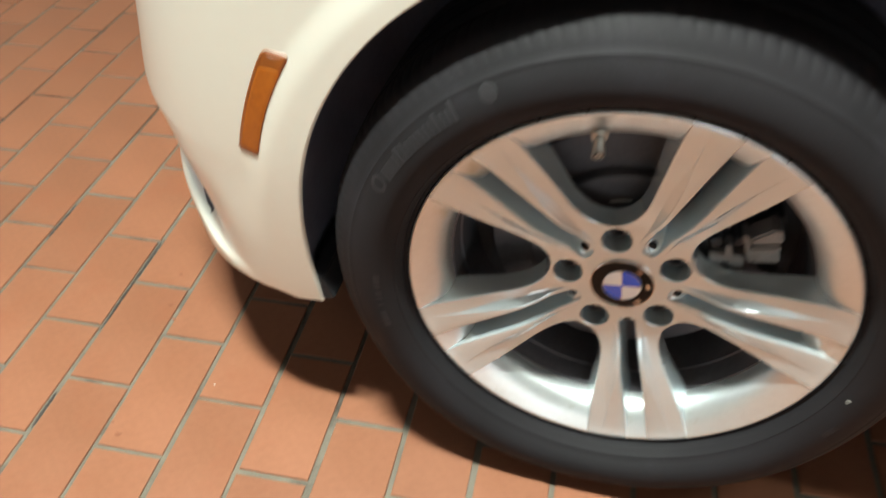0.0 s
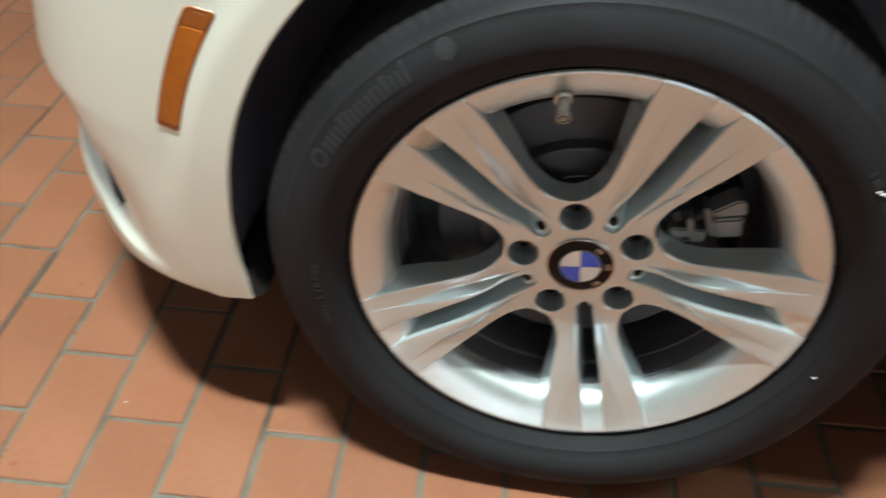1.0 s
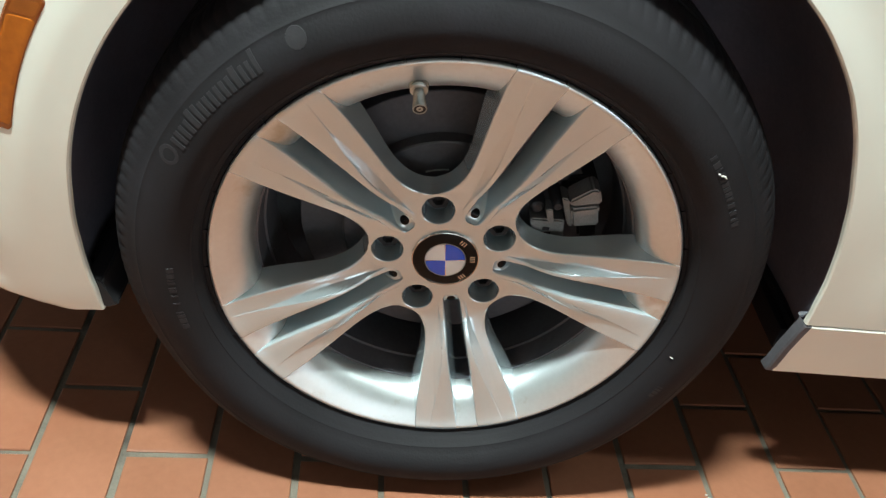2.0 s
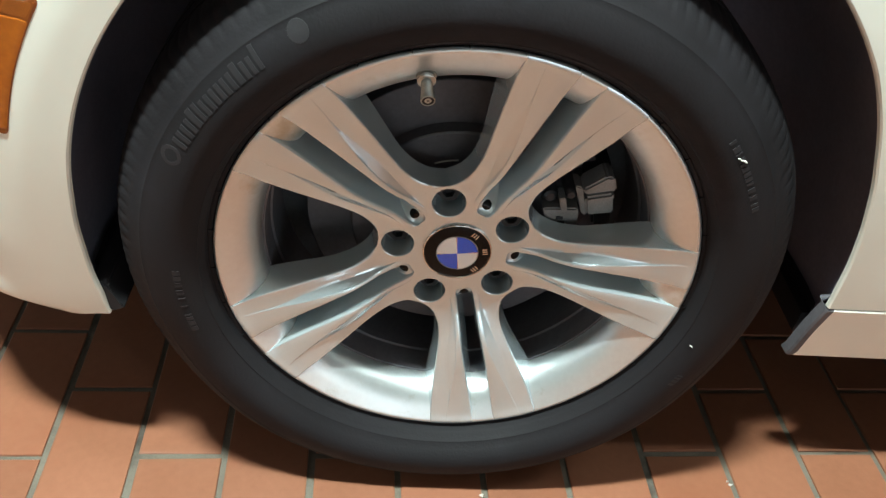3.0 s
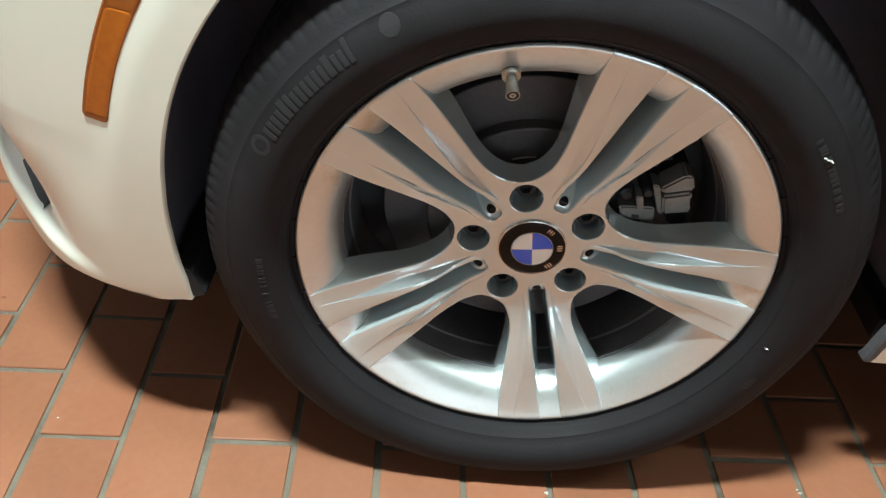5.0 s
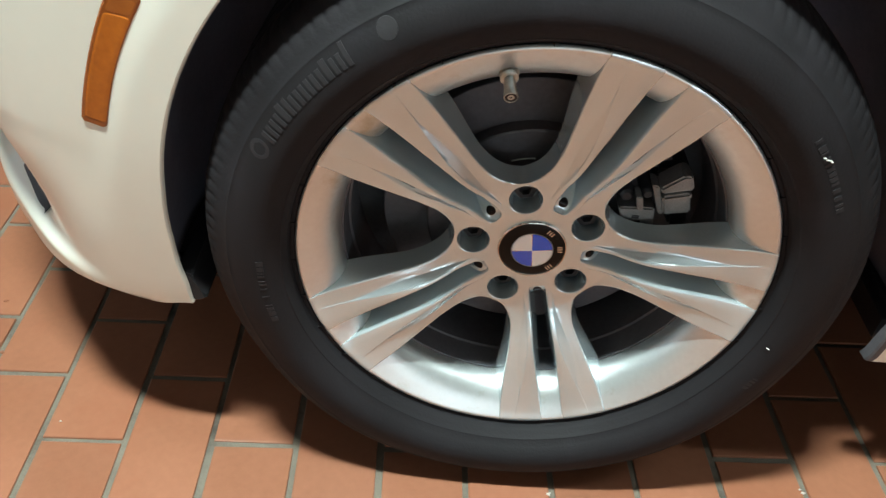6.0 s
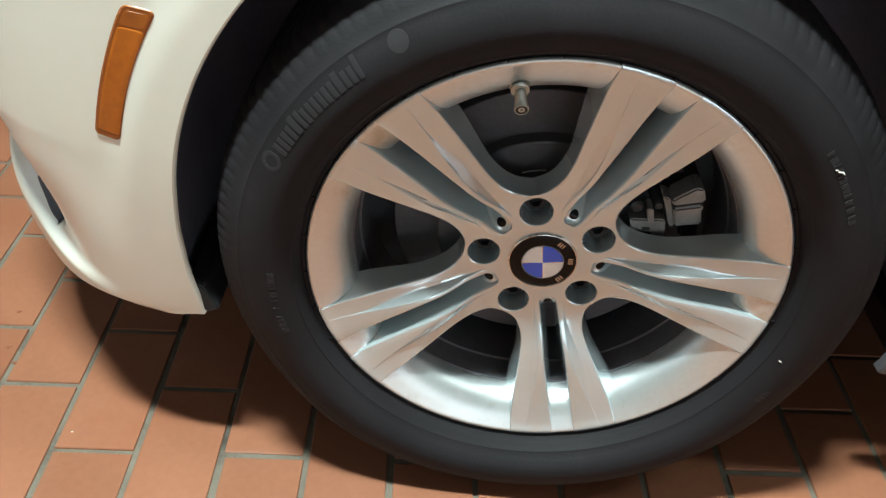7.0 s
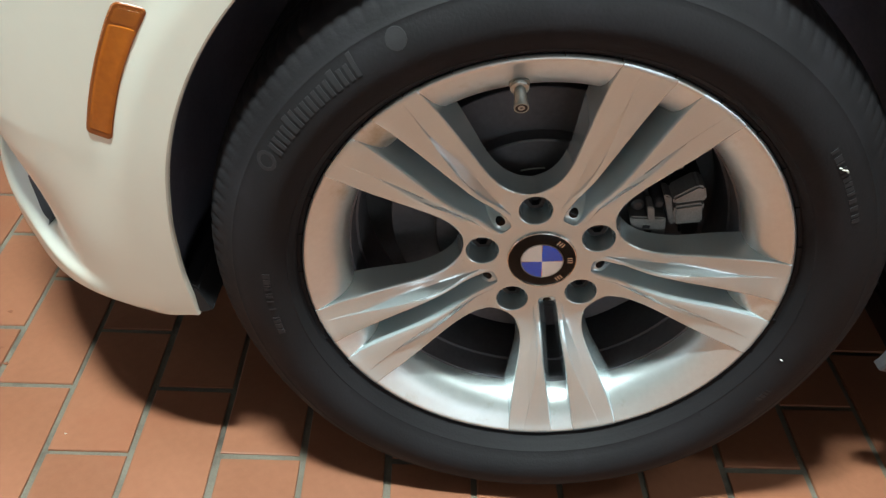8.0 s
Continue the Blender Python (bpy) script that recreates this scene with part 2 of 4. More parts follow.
def ceiling_light(x, y, length, width, watts):
    root = tagged(new("ceiling_light"), "white fluorescent ceiling light, switched on", "ceiling light", "ceiling lights")
    root.location = (x, y, CEILING)
    bm = box(bmesh.new(), -length / 2 - 0.03, length / 2 + 0.03, -width / 2 - 0.03, width / 2 + 0.03, 0.012, 0.1, 0.006)
    part("housing", bm, METAL_WHITE, root)
    bm = box(bmesh.new(), -length / 2, length / 2, -width / 2, width / 2, 0.0, 0.014, 0.004)
    part("diffuser", bm, GLOW, root, "glowing white diffuser")
    data = bpy.data.lights.new("tube_light", "AREA")
    data.shape, data.size, data.size_y, data.energy, data.color = "RECTANGLE", length, width, watts, LIGHT_COLOUR
    lamp = new("tube_light", data)
    lamp.location = (0, 0, -0.01)
    lamp.parent = root


for row in TUBES:
    ceiling_light(*row)


# ---- the car's front wheel ----
TWIST = 0.2176            # how far the wheel is turned about its axle
car = tagged(new("car"), "white saloon car with silver five-spoke alloy wheel, parked on red tiles", "car")
# The wheel's own space: axle along y, outer side towards -y
RIM = [(0.016, 0.2290), (0.0120, 0.2296), (0.0046, 0.2312), (0.0024, 0.2332), (0.0010, 0.2332), (-0.0002, 0.2323), (-0.0008, 0.2311), (-0.0009, 0.2297), (-0.0004, 0.2281), (0.0004, 0.2265), (0.0018, 0.2240),
       (0.0045, 0.2183), (0.0085, 0.2113), (0.0135, 0.2046), (0.0200, 0.1990), (0.0270, 0.1954), (0.0340, 0.1940), (0.0400, 0.1936), (0.0414, 0.1935)]
wheel = part("wheel", lathe(RIM, 192), BARREL, car, "silver painted alloy wheel with five double spokes",
             place=pose(0, 0, WHEEL_Z))
wheel.rotation_euler = (0, -TWIST, 0)


def polar(r, a, y):
    """Angle in degrees from the downward spoke."""
    t = radians(a - 90)
    return (r * math.cos(t), y, r * math.sin(t))


def dish(r):
    """Depth of the spokes' face behind the rim's edge."""
    return curve(r, [(0.03, 0.0297), (0.081, 0.0296), (0.090, 0.0276), (0.105, 0.0244), (0.15, 0.0158), (0.19, 0.0078), (0.215, 0.0030), (0.222, 0.0012), (0.2275, -0.0008), (0.2300, -0.0014), (0.2325, -0.0006)])


WINDOW = [(0.0798, 36.0), (0.0803, 33.2), (0.0818, 30.0), (0.0840, 27.0), (0.0875, 24.2), (0.0925, 21.8), (0.0990, 19.7), (0.1075, 18.2),
          (0.1180, 17.3), (0.1310, 16.8), (0.1470, 16.6), (0.1640, 16.4), (0.1820, 16.2), (0.2010, 15.9), (0.2180, 15.5), (0.2322, 15.2)]
STEP_IN = [(0.050, 16.6), (0.062, 13.6), (0.075, 10.8), (0.100, 8.2), (0.125, 7.8), (0.160, 8.6), (0.202, 10.0), (0.230, 10.6)]
STEP_WIDE = [(0.050, 0.3), (0.062, 0.4), (0.098, 3.1), (0.125, 3.9), (0.160, 2.4), (0.198, 0.35), (0.230, 0.3)]
CROWN = [(0.058, 0.0), (0.068, 0.0006), (0.122, 0.0092), (0.196, 0.0014), (0.226, 0.0)]
TIP = 0.0503              # where the slots end at the hub
SLOT = [(TIP, 0.0006), (0.0506, 0.0024), (0.0513, 0.0040), (0.0525, 0.0055), (0.0545, 0.0068), (0.0580, 0.0077), (0.064, 0.0082), (0.075, 0.0085), (0.105, 0.0095), (0.137, 0.0108), (0.172, 0.0110), (0.2322, 0.0111)]


def spoke_rows(side):
    n = 110
    rows = []
    marks = [(k / (len(WINDOW) - 1), *w) for k, w in enumerate(WINDOW)]
    for i in range(n + 1):
        t = (i / n) ** 1.15
        rw = curve(t, [(k, r) for k, r, a in marks])
        aw = curve(t, [(k, a) for k, r, a in marks])
        rs = TIP + (0.2322 - TIP) * ((rw - 0.0798) / (0.2322 - 0.0798)) ** 0.9
        plain = 1 - (1 - min(1, t * 1.5)) ** 2
        ws = curve(rs, SLOT)
        sa = math.degrees(math.asin(ws / rs))

        def along_row(a):
            q = plain * (a - sa) / (aw - sa) + (1 - plain) * ease(a, 9.0, 19.0) / max(ease(aw, 9.0, 19.0), 0.2)
            return rs + (rw - rs) * q

        c1 = 10.0
        for _ in range(6):
            c1 = 0.5 * c1 + 0.5 * mellow(along_row(c1), STEP_IN, 0.012)
        wide = mellow(along_row(c1), STEP_WIDE, 0.010)
        c1 = max(c1, sa + 1.4)
        c2 = c1 + wide
        d1 = math.degrees(0.0030 / rs)
        crest = 0.0024 * ease(t, -0.05, 0.1) - 0.0008 * ease(t, 0.6, 1.0)
        d2 = math.degrees(crest / rw)
        turn = min(0.22, wide * 0.3)
        angles = [sa, sa + d1 * 0.15, sa + d1 * 0.45, sa + d1, (sa + d1) * 0.5 + (c1 - turn) * 0.5, c1 - turn, c1, c1 + turn, c1 * 0.5 + c2 * 0.5, c2 - turn, c2 + turn,
                  c2 * 0.66 + aw * 0.34, c2 * 0.33 + aw * 0.67, aw - d2 * 1.15, aw - d2, aw - d2 * 0.5, aw - d2 * 0.13, aw]
        deep = 0.80
        drops = [0.0, 0.0, 0.0, 0.01, 0.05, 0.10, 0.12, 0.12 + (deep - 0.12) * 0.16, (0.12 + deep) / 2, deep - (deep - 0.12) * 0.12, deep + 0.01, 0.87, 0.94, 1, 1, 1, 1, 1]
        soft = ease(t, 0.0, 0.05)
        chamfer = [0.0034 * soft, 0.0017 * soft, 0.0005 * soft] + [0] * 15
        ends = [0] * 13 + [0.0, 0.0, crest * 0.13, crest * 0.5, crest]
        row = []
        rise = mellow(rs * 0.5 + rw * 0.5, CROWN, 0.010)
        # the slot's wall, from the back
        outer = ease(t, 0.55, 0.9)
        narrow = ease(t, 0.05, 0.35)
        for back, depth in ((0.52 - 0.22 * outer, 0.034 + 0.012 * outer), (0.34 - 0.14 * outer, 0.024), (0.16 - 0.06 * outer, 0.012), (0.03, 0.0060)):
            row.append(polar(rs, side * max(sa * (1 - back * narrow), 0.05), dish(rs) - rise + depth))
        for a, d, e, c in zip(angles, drops, ends, chamfer):
            r = along_row(a)
            row.append(polar(r, side * a, dish(r) - rise * (1 - d) + e + c))
        # the window's sloping wall, towards the back
        for q in (0.08, 0.35, 0.7, 1.0):
            ab = min(36.0, aw + q * math.degrees((0.0040 + 0.0035 * outer) / rw)) if t > 0 else 36.0
            rb = rw + q * 0.0040 * (1 - t) ** 2
            row.append(polar(rb, side * ab, dish(rw) + crest + q * (0.022 + 0.010 * outer)))
        rows.append(row)
    return rows


bm = bmesh.new()
for side in (1, -1):
    grid(bm, spoke_rows(side))
bmesh.ops.remove_doubles(bm, verts=bm.verts, dist=0.00002)
first = part("spoke", bm, SILVER, wheel)
for k in range(1, 5):
    linked("spoke", first.data, SILVER, wheel, place=pose(0, 0, 0, 0, -72 * k))

# the hub: a flat star plate with holes
HOLE_R, DOT_R, CAP_R = 0.0160, 0.0047, 0.0345
bm = bmesh.new()


def loop(points):
    v = [bm.verts.new(p) for p in points]
    return [bm.edges.new((v[i], v[(i + 1) % len(v)])) for i in range(len(v))]


def ring(cx, cz, r, y, n=40):
    return [(cx + r * math.cos(2 * math.pi * i / n), y, cz + r * math.sin(2 * math.pi * i / n)) for i in range(n)]


HUB_Y = dish(0.06)
plus, minus = spoke_rows(1)[0], spoke_rows(-1)[0]
edge = []
for k in range(5):
    m = Matrix.Rotation(radians(-72 * k), 4, "Y")
    one = [p for p in minus[::-1][4:-4]] + [p for p in plus[4:-4]]
    for p in one:
        q = m @ Vector(p)
        if not edge or (q - edge[-1]).length > 0.0003:
            edge.append(q)
if (edge[0] - edge[-1]).length < 0.0003:
    edge.pop()
edges = loop([(p.x, p.y, p.z) for p in edge])
edges += loop(ring(0, 0, CAP_R, HUB_Y, 64))
lugs, DOT_AT = [], 0.0600
for k in range(5):
    lugs.append(polar(0.060, 36 + 72 * k, HUB_Y))
    edges += loop(ring(lugs[-1][0], lugs[-1][2], HOLE_R + 0.0010, HUB_Y))
bmesh.ops.triangle_fill(bm, use_beauty=True, use_dissolve=False, edges=edges)
hub = part("hub", bm, SILVER, wheel)


def ramp_y(r, e):
    """Depth of the scooped end of a slot, e from -1 to 1 across it."""
    deep = 0.0004 + 0.0040 * ease(r, TIP - 0.0022, 0.0565) + 0.060 * ease(r, 0.0560, 0.108)
    return dish(r) - mellow(r, CROWN, 0.010) + deep * (1 - 0.35 * e ** 4)


for k in range(5):
    bm = bmesh.new()
    cx, cz = lugs[k][0], lugs[k][2]
    grid(bm, [ring(cx, cz, r, y) for r, y in ((HOLE_R + 0.0010, HUB_Y), (HOLE_R + 0.0004, HUB_Y + 0.0003), (HOLE_R, HUB_Y + 0.0010), (HOLE_R - 0.0001, HUB_Y + 0.0022), (HOLE_R - 0.0012, HUB_Y + 0.024), (HOLE_R - 0.0026, HUB_Y + 0.0255), (0.006, HUB_Y + 0.030))], closed=True)
    part("bolt_pocket", bm, SILVER, wheel)
    bm = bmesh.new()
    cy = HUB_Y + 0.0175
    grid(bm, [ring(cx, cz, r, y, 6) for r, y in ((0.0122, HUB_Y + 0.031), (0.0118, cy + 0.0012), (0.0104, cy), (0.0064, cy), (0.0060, cy + 0.007), (0.0005, cy + 0.007))], closed=True)
    part("wheel_bolt", bm, PLASTIC, wheel, "dark hexagonal wheel bolt", smooth=False)
    # the slot runs out in a ramp with a small round hole
    bm = bmesh.new()
    m = Matrix.Rotation(radians(-72 * k), 4, "Y")
    rows = []
    for i in range(37):
        r = TIP + 0.0001 + 0.040 * (i / 36) ** 1.6
        w = curve(r, SLOT) + 0.0003
        rows.append([tuple(m @ Vector((w * e, ramp_y(r, e), -r))) for e in np.linspace(-1, 1, 15)])
    grid(bm, rows)
    part("slot_ramp", bm, SILVER, wheel)
    bm = bmesh.new()
    rows = []
    for size, lift in ((DOT_R + 0.0003, -0.002), (DOT_R, 0.0002), (DOT_R - 0.0004, 0.0004), (DOT_R * 0.5, 0.0004), (0.0002, 0.0004)):
        row = [(size * math.cos(2 * math.pi * i / 24), DOT_AT + size * math.sin(2 * math.pi * i / 24)) for i in range(24)]
        rows.append([tuple(m @ Vector((x, ramp_y(r, x / curve(r, SLOT)) - lift, -r))) for x, r in row])
    grid(bm, rows, closed=True)
    part("locating_hole", bm, CAP_BLACK, wheel)

# centre cap: black ring, chrome edge, quartered disc
CAP_Y = HUB_Y
part("cap_edge", lathe([(CAP_Y + 0.002, 0.0346), (CAP_Y - 0.0014, 0.0347), (CAP_Y - 0.0024, 0.0341), (CAP_Y - 0.0026, 0.0334), (CAP_Y - 0.0016, 0.0328)], 72), CHROME, wheel, "thin bright metal edge of the centre cap")
part("cap_ring", lathe([(CAP_Y - 0.0014, 0.0331), (CAP_Y - 0.0023, 0.030), (CAP_Y - 0.0029, 0.0245), (CAP_Y - 0.0031, 0.0212)], 72), CAP_BLACK, wheel, "gloss black ring of the centre cap")
part("cap_line", lathe([(CAP_Y - 0.0031, 0.0213), (CAP_Y - 0.0037, 0.0209), (CAP_Y - 0.0031, 0.0203)], 72), STEEL, wheel)
for k in range(4):
    bm = bmesh.new()
    rows = []
    for r in (0.0003, 0.005, 0.010, 0.015, 0.0203):
        rows.append([(r * math.cos(radians(a)), CAP_Y - 0.0033 - 0.0006 * (1 - (r / 0.0203) ** 2), r * math.sin(radians(a))) for a in np.linspace(90 * k + 1.2, 90 * k + 88.8, 13)])
    grid(bm, rows)
    blue = k % 2 == 0
    q = part("cap_quarter", bm, CAP_BLUE if blue else CAP_WHITE, wheel, "blue enamel quarter" if blue else "white enamel quarter")
    q.rotation_euler = (0, TWIST - radians(6.5), 0)
part("cap_cross", prism(bmesh.new(), [(x * 0.0203, z * 0.0203) for x, z in ((-1, -0.02), (-0.02, -0.02), (-0.02, -1), (0.02, -1), (0.02, -0.02), (1, -0.02), (1, 0.02), (0.02, 0.02), (0.02, 1), (-0.02, 1), (-0.02, 0.02), (-1, 0.02))],
     CAP_Y - 0.0036, CAP_Y - 0.0028), CHROME, wheel, smooth=False).rotation_euler = (0, TWIST - radians(6.5), 0)
# the marks on the ring are plain shapes
for a in (55, 7, -46):
    m = Matrix.Rotation(-radians(a) + TWIST, 4, "Y")
    for w0, w1 in ((-0.0034, -0.0022), (-0.0006, 0.0006), (0.0022, 0.0034)):
        bm = box(bmesh.new(), 0.0250, 0.0302, CAP_Y - 0.0034, CAP_Y - 0.0020, w0, w1, m=m)
        part("cap_mark", bm, CHROME, wheel, smooth=False)

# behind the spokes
# the barrel's dark colour holds its inner shade as well as brake dust
part("inner_barrel", lathe([(0.0414, 0.1935), (0.0422, 0.1930), (0.0428, 0.1918), (0.0715, 0.1905), (0.0730, 0.1884), (0.13, 0.1875), (0.2, 0.200), (0.203, 0.218)], 128), SHADE_DUST, wheel, "inner barrel, darkened for its shade and brake dust")

# valve: nut, stem and cap, standing out of the rim
bm = bmesh.new()
VA = radians(90 + 12.6) - TWIST


def along(prof, n):
    """Rings about the valve's axis, from the rim towards the axle and outwards."""
    base = Vector((math.cos(VA) * 0.2050, 0.0150, math.sin(VA) * 0.2050))
    axis = Vector((-math.cos(VA) * 0.34, -0.94, -math.sin(VA) * 0.34)).normalized()
    u = axis.orthogonal().normalized()
    w = axis.cross(u)
    return [[tuple(base + axis * d + (u * math.cos(2 * math.pi * i / n) + w * math.sin(2 * math.pi * i / n)) * r) for i in range(n)] for d, r in prof]


grid(bm, along([(-0.008, 0.0088), (0.0032, 0.0088), (0.0040, 0.0082), (0.0043, 0.0064), (0.0058, 0.0062), (0.0061, 0.0080), (0.0086, 0.0080), (0.0092, 0.0072), (0.0095, 0.0046), (0.0140, 0.0044)], 16), closed=True)
valve = part("valve_stem", bm, STEEL, wheel, "grey metal tyre valve")
bm = bmesh.new()
grid(bm, along([(0.0128, 0.0042), (0.0132, 0.0050), (0.0200, 0.0054), (0.0282, 0.0063), (0.0295, 0.0062), (0.0300, 0.0058), (0.0300, 0.0052), (0.0293, 0.0050)], 20), closed=True)
cap = part("valve_cap", bm, STEEL, wheel, "knurled metal valve cap")
bm = bmesh.new()
grid(bm, along([(0.0294, 0.0052), (0.0295, 0.0050), (0.0295, 0.0003)], 20), closed=True)
part("cap_face", bm, CAST_DARK, cap, "dark face of the valve cap")
bm = bmesh.new()
grid(bm, along([(0.0294, 0.0030), (0.0297, 0.0028), (0.0297, 0.0012), (0.0294, 0.0010)], 12), closed=True)
part("face_mark", bm, STEEL, cap)

# tyre
TYRE = [(0.016, 0.2318), (0.0080, 0.2328), (0.0046, 0.2335), (0.0030, 0.2339), (0.0020, 0.2345), (0.0014, 0.2354), (0.0010, 0.2364), (0.0010, 0.2376), (0.0014, 0.2380), (0.0004, 0.2385), (0.0000, 0.2388), (-0.0030, 0.2390), (-0.0052, 0.2392),
        (-0.0078, 0.2404), (-0.0110, 0.2425), (-0.0132, 0.2436), (-0.0150, 0.2446), (-0.0152, 0.2460), (-0.0190, 0.2500), (-0.0230, 0.2560), (-0.0252, 0.2630), (-0.0250, 0.2700),
        (-0.0236, 0.2770), (-0.0212, 0.2840), (-0.0178, 0.2905), (-0.0153, 0.2946), (-0.0152, 0.2956), (-0.0140, 0.2968), (-0.0130, 0.2974), (-0.0094, 0.3030), (-0.0048, 0.3088),
        (0.0004, 0.3140), (0.0060, 0.3184), (0.0120, 0.3216), (0.0190, 0.3243), (0.0290, 0.3258), (0.0400, 0.3270), (0.0480, 0.3274), (0.0484, 0.3215), (0.0560, 0.3215), (0.0564, 0.3276),
        (0.0850, 0.3280), (0.0854, 0.3215), (0.0930, 0.3215), (0.0934, 0.3280), (0.1250, 0.3280), (0.1254, 0.3215), (0.1330, 0.3215), (0.1334, 0.3278), (0.1750, 0.3268), (0.1950, 0.3225),
        (0.2120, 0.3100), (0.2280, 0.2850), (0.2300, 0.2650), (0.2230, 0.2440), (0.2060, 0.2320), (0.1900, 0.2300)]


def tread(y, r, a):
    """Shoulder notches, and the flat where the tyre stands."""
    if r > 0.304 and y < 0.0485:
        k = (a * 144 / (2 * math.pi) + (0.315 - r) * 30) % 1
        deep = max(0.0, math.cos(2 * math.pi * (k - 0.5))) ** 1.5
        r -= 0.0007 * deep * ease(r, 0.308, 0.315)
        y += 0.0008 * deep * ease(r, 0.307, 0.313) * (1 - ease(r, 0.320, 0.326))
    z = r * math.sin(a - 0.0)
    low = -WHEEL_Z + 0.0006
    if math.sin(a) < -0.25:
        squash = ease(-z, 0.10, 0.29)
        if y < 0.03:
            y -= 0.0110 * squash * ease(r, 0.235, 0.262) * ease(0.329 - r, 0.0, 0.022)
        if z < low:
            r = low / math.sin(a)
    return r, y


tyre = part("tyre", lathe(TYRE, 1296, wave=tread), RUBBER, car, "black rubber tyre with raised sidewall marks", place=pose(0, 0, WHEEL_Z))


def sidewall(r):
    pts = sorted((q[1], q[0]) for q in TYRE if q[0] < 0.02)
    return bend(r, pts)


def raised(bm, r0, r1, a0, a1, lift=0.0008, n=3, skew=0.0):
    """A raised patch on the sidewall between two radii and two angles in degrees."""
    rows = []
    for k, q in enumerate((0, 0, 0.12, 0.5, 0.88, 1, 1)):
        r = r0 + (r1 - r0) * q
        up = 0 if k in (0, 6) else lift
        s = skew * (q - 0.5)
        angs = [a0, a0] + list(np.linspace(a0, a1, n)) + [a1, a1]
        row = []
        for i, a in enumerate(angs):
            u = 0 if i in (0, len(angs) - 1) else up
            row.append((r * math.cos(radians(a + s)), sidewall(r) + 0.0006 - u - (0.0008 if u else 0), r * math.sin(radians(a + s))))
        rows.append(row)
    grid(bm, rows)


rng = random.Random(4)
# brand name: plain low raised shapes and a round badge


def disc_mark(r, a, size, hole, lift):
    """A round raised mark on the sidewall, with a hole if hole is not 0."""
    bm = bmesh.new()
    rows = []
    for q, up in ((1.0, 0.0), (0.96, 1.0), (hole + 0.04, 1.0), (hole, 0.0 if hole else 1.0)):
        row = []
        for i in range(28):
            f = 2 * math.pi * i / 28
            rr = r + size * q * math.cos(f)
            aa = a + math.degrees(size * q * math.sin(f) / r)
            row.append((rr * math.cos(radians(aa)), sidewall(rr) + 0.0004 - up * lift, rr * math.sin(radians(aa))))
        rows.append(row)
    grid(bm, rows, closed=True)
    return part("sidewall_mark", bm, RUBBER_MARK, tyre)


LOW, MARK = 0.2748, 0.0006
disc_mark(LOW + 0.0085, 152.9, 0.0092, 0.60, MARK)
a = 150.2
for w, tall in ((2.2, 0.8), (2.2, 0.8), (1.1, 1.0), (0.8, 0.95), (2.2, 0.8), (2.2, 0.8), (2.2, 0.8), (1.1, 1.0), (2.2, 0.8), (0.8, 1.15)):
    bm = bmesh.new()
    half = w * 0.36 if w > 2 else w
    raised(bm, LOW, LOW + 0.0165 * tall, a - half, a, MARK)
    if w > 2:
        raised(bm, LOW, LOW + 0.0165 * tall, a - w, a - w + half, MARK)
    part("sidewall_mark", bm, RUBBER_MARK, tyre)
    a -= w + 0.58
disc_mark(0.2852, 120.3, 0.0088, 0.0, 0.0008)
for start, count, r in ((40, 13, 0.2720), (-40, 12, 0.2560), (-24, 8, 0.2640), (196, 14, 0.2600)):
    a = start
    for k in range(count):
        w = rng.choice((0.35, 0.6, 0.9, 1.2))
        if rng.random() < 0.85:
            bm = bmesh.new()
            raised(bm, r, r + 0.0065, a - w, a, 0.0003)
            part("sidewall_mark", bm, RUBBER_MARK, tyre)
        a -= w + rng.choice((0.3, 0.4, 0.9))
# short dark mould ribs beside the rim
for k in range(32):
    a = radians(11.25 * k + 3)
    bm = box(bmesh.new(), 0.2320, 0.2388, -0.0002, 0.0060, -0.0004, 0.0004, m=Matrix.Rotation(-a, 4, "Y"))
    part("bead_rib", bm, RUBBER, tyre, smooth=False)
# pale specks of dirt
for x, z, s in ((0.2245, 0.1595, 0.8), (0.2446, -0.0667, 0.3)):
    bm = bmesh.new()
    r = math.hypot(x, z)
    y = sidewall(r) - 0.001
    for dx, dz, l, w in ((-0.004, 0.002, 0.003, 0.0007), (0.0, 0.0, 0.0035, 0.0008), (0.003, -0.0006, 0.0025, 0.0011), (0.005, -0.0022, 0.0018, 0.0006)):
        box(bm, x + dx * s - l / 2 * s, x + dx * s + l / 2 * s, y - 0.001, y + 0.0012, z + dz * s - w * max(s, 0.45) / 2, z + dz * s + w * max(s, 0.45) / 2)
    part("dirt_speck", bm, DIRT, tyre, "pale speck of dirt", smooth=False)

# brake
bm = lathe([(0.120, 0.156), (0.096, 0.156), (0.095, 0.155), (0.0945, 0.1100), (0.080, 0.1092), (0.078, 0.107), (0.078, 0.040), (0.100, 0.038)], 96)
disc = part("brake_disc", bm, SHADE_DUST, car, "dull grey iron brake disc", place=pose(0, 0, WHEEL_Z))
part("disc_hat_edge", lathe([(0.0795, 0.1096), (0.0788, 0.1094), (0.0781, 0.1086), (0.0778, 0.1074)], 96), IRON, disc, "bright worn edge of the brake disc hat")
part("hub_flange_edge", lathe([(0.0782, 0.0772), (0.0772, 0.0768), (0.0768, 0.0762), (0.0775, 0.0755)], 64, arc=(93, 111)), STEEL, disc)
bm = bmesh.new()
prism(bm, [(0.108, 0.020), (0.158, 0.015), (0.163, 0.050), (0.150, 0.078), (0.118, 0.070)], 0.086, 0.150, 0.006)
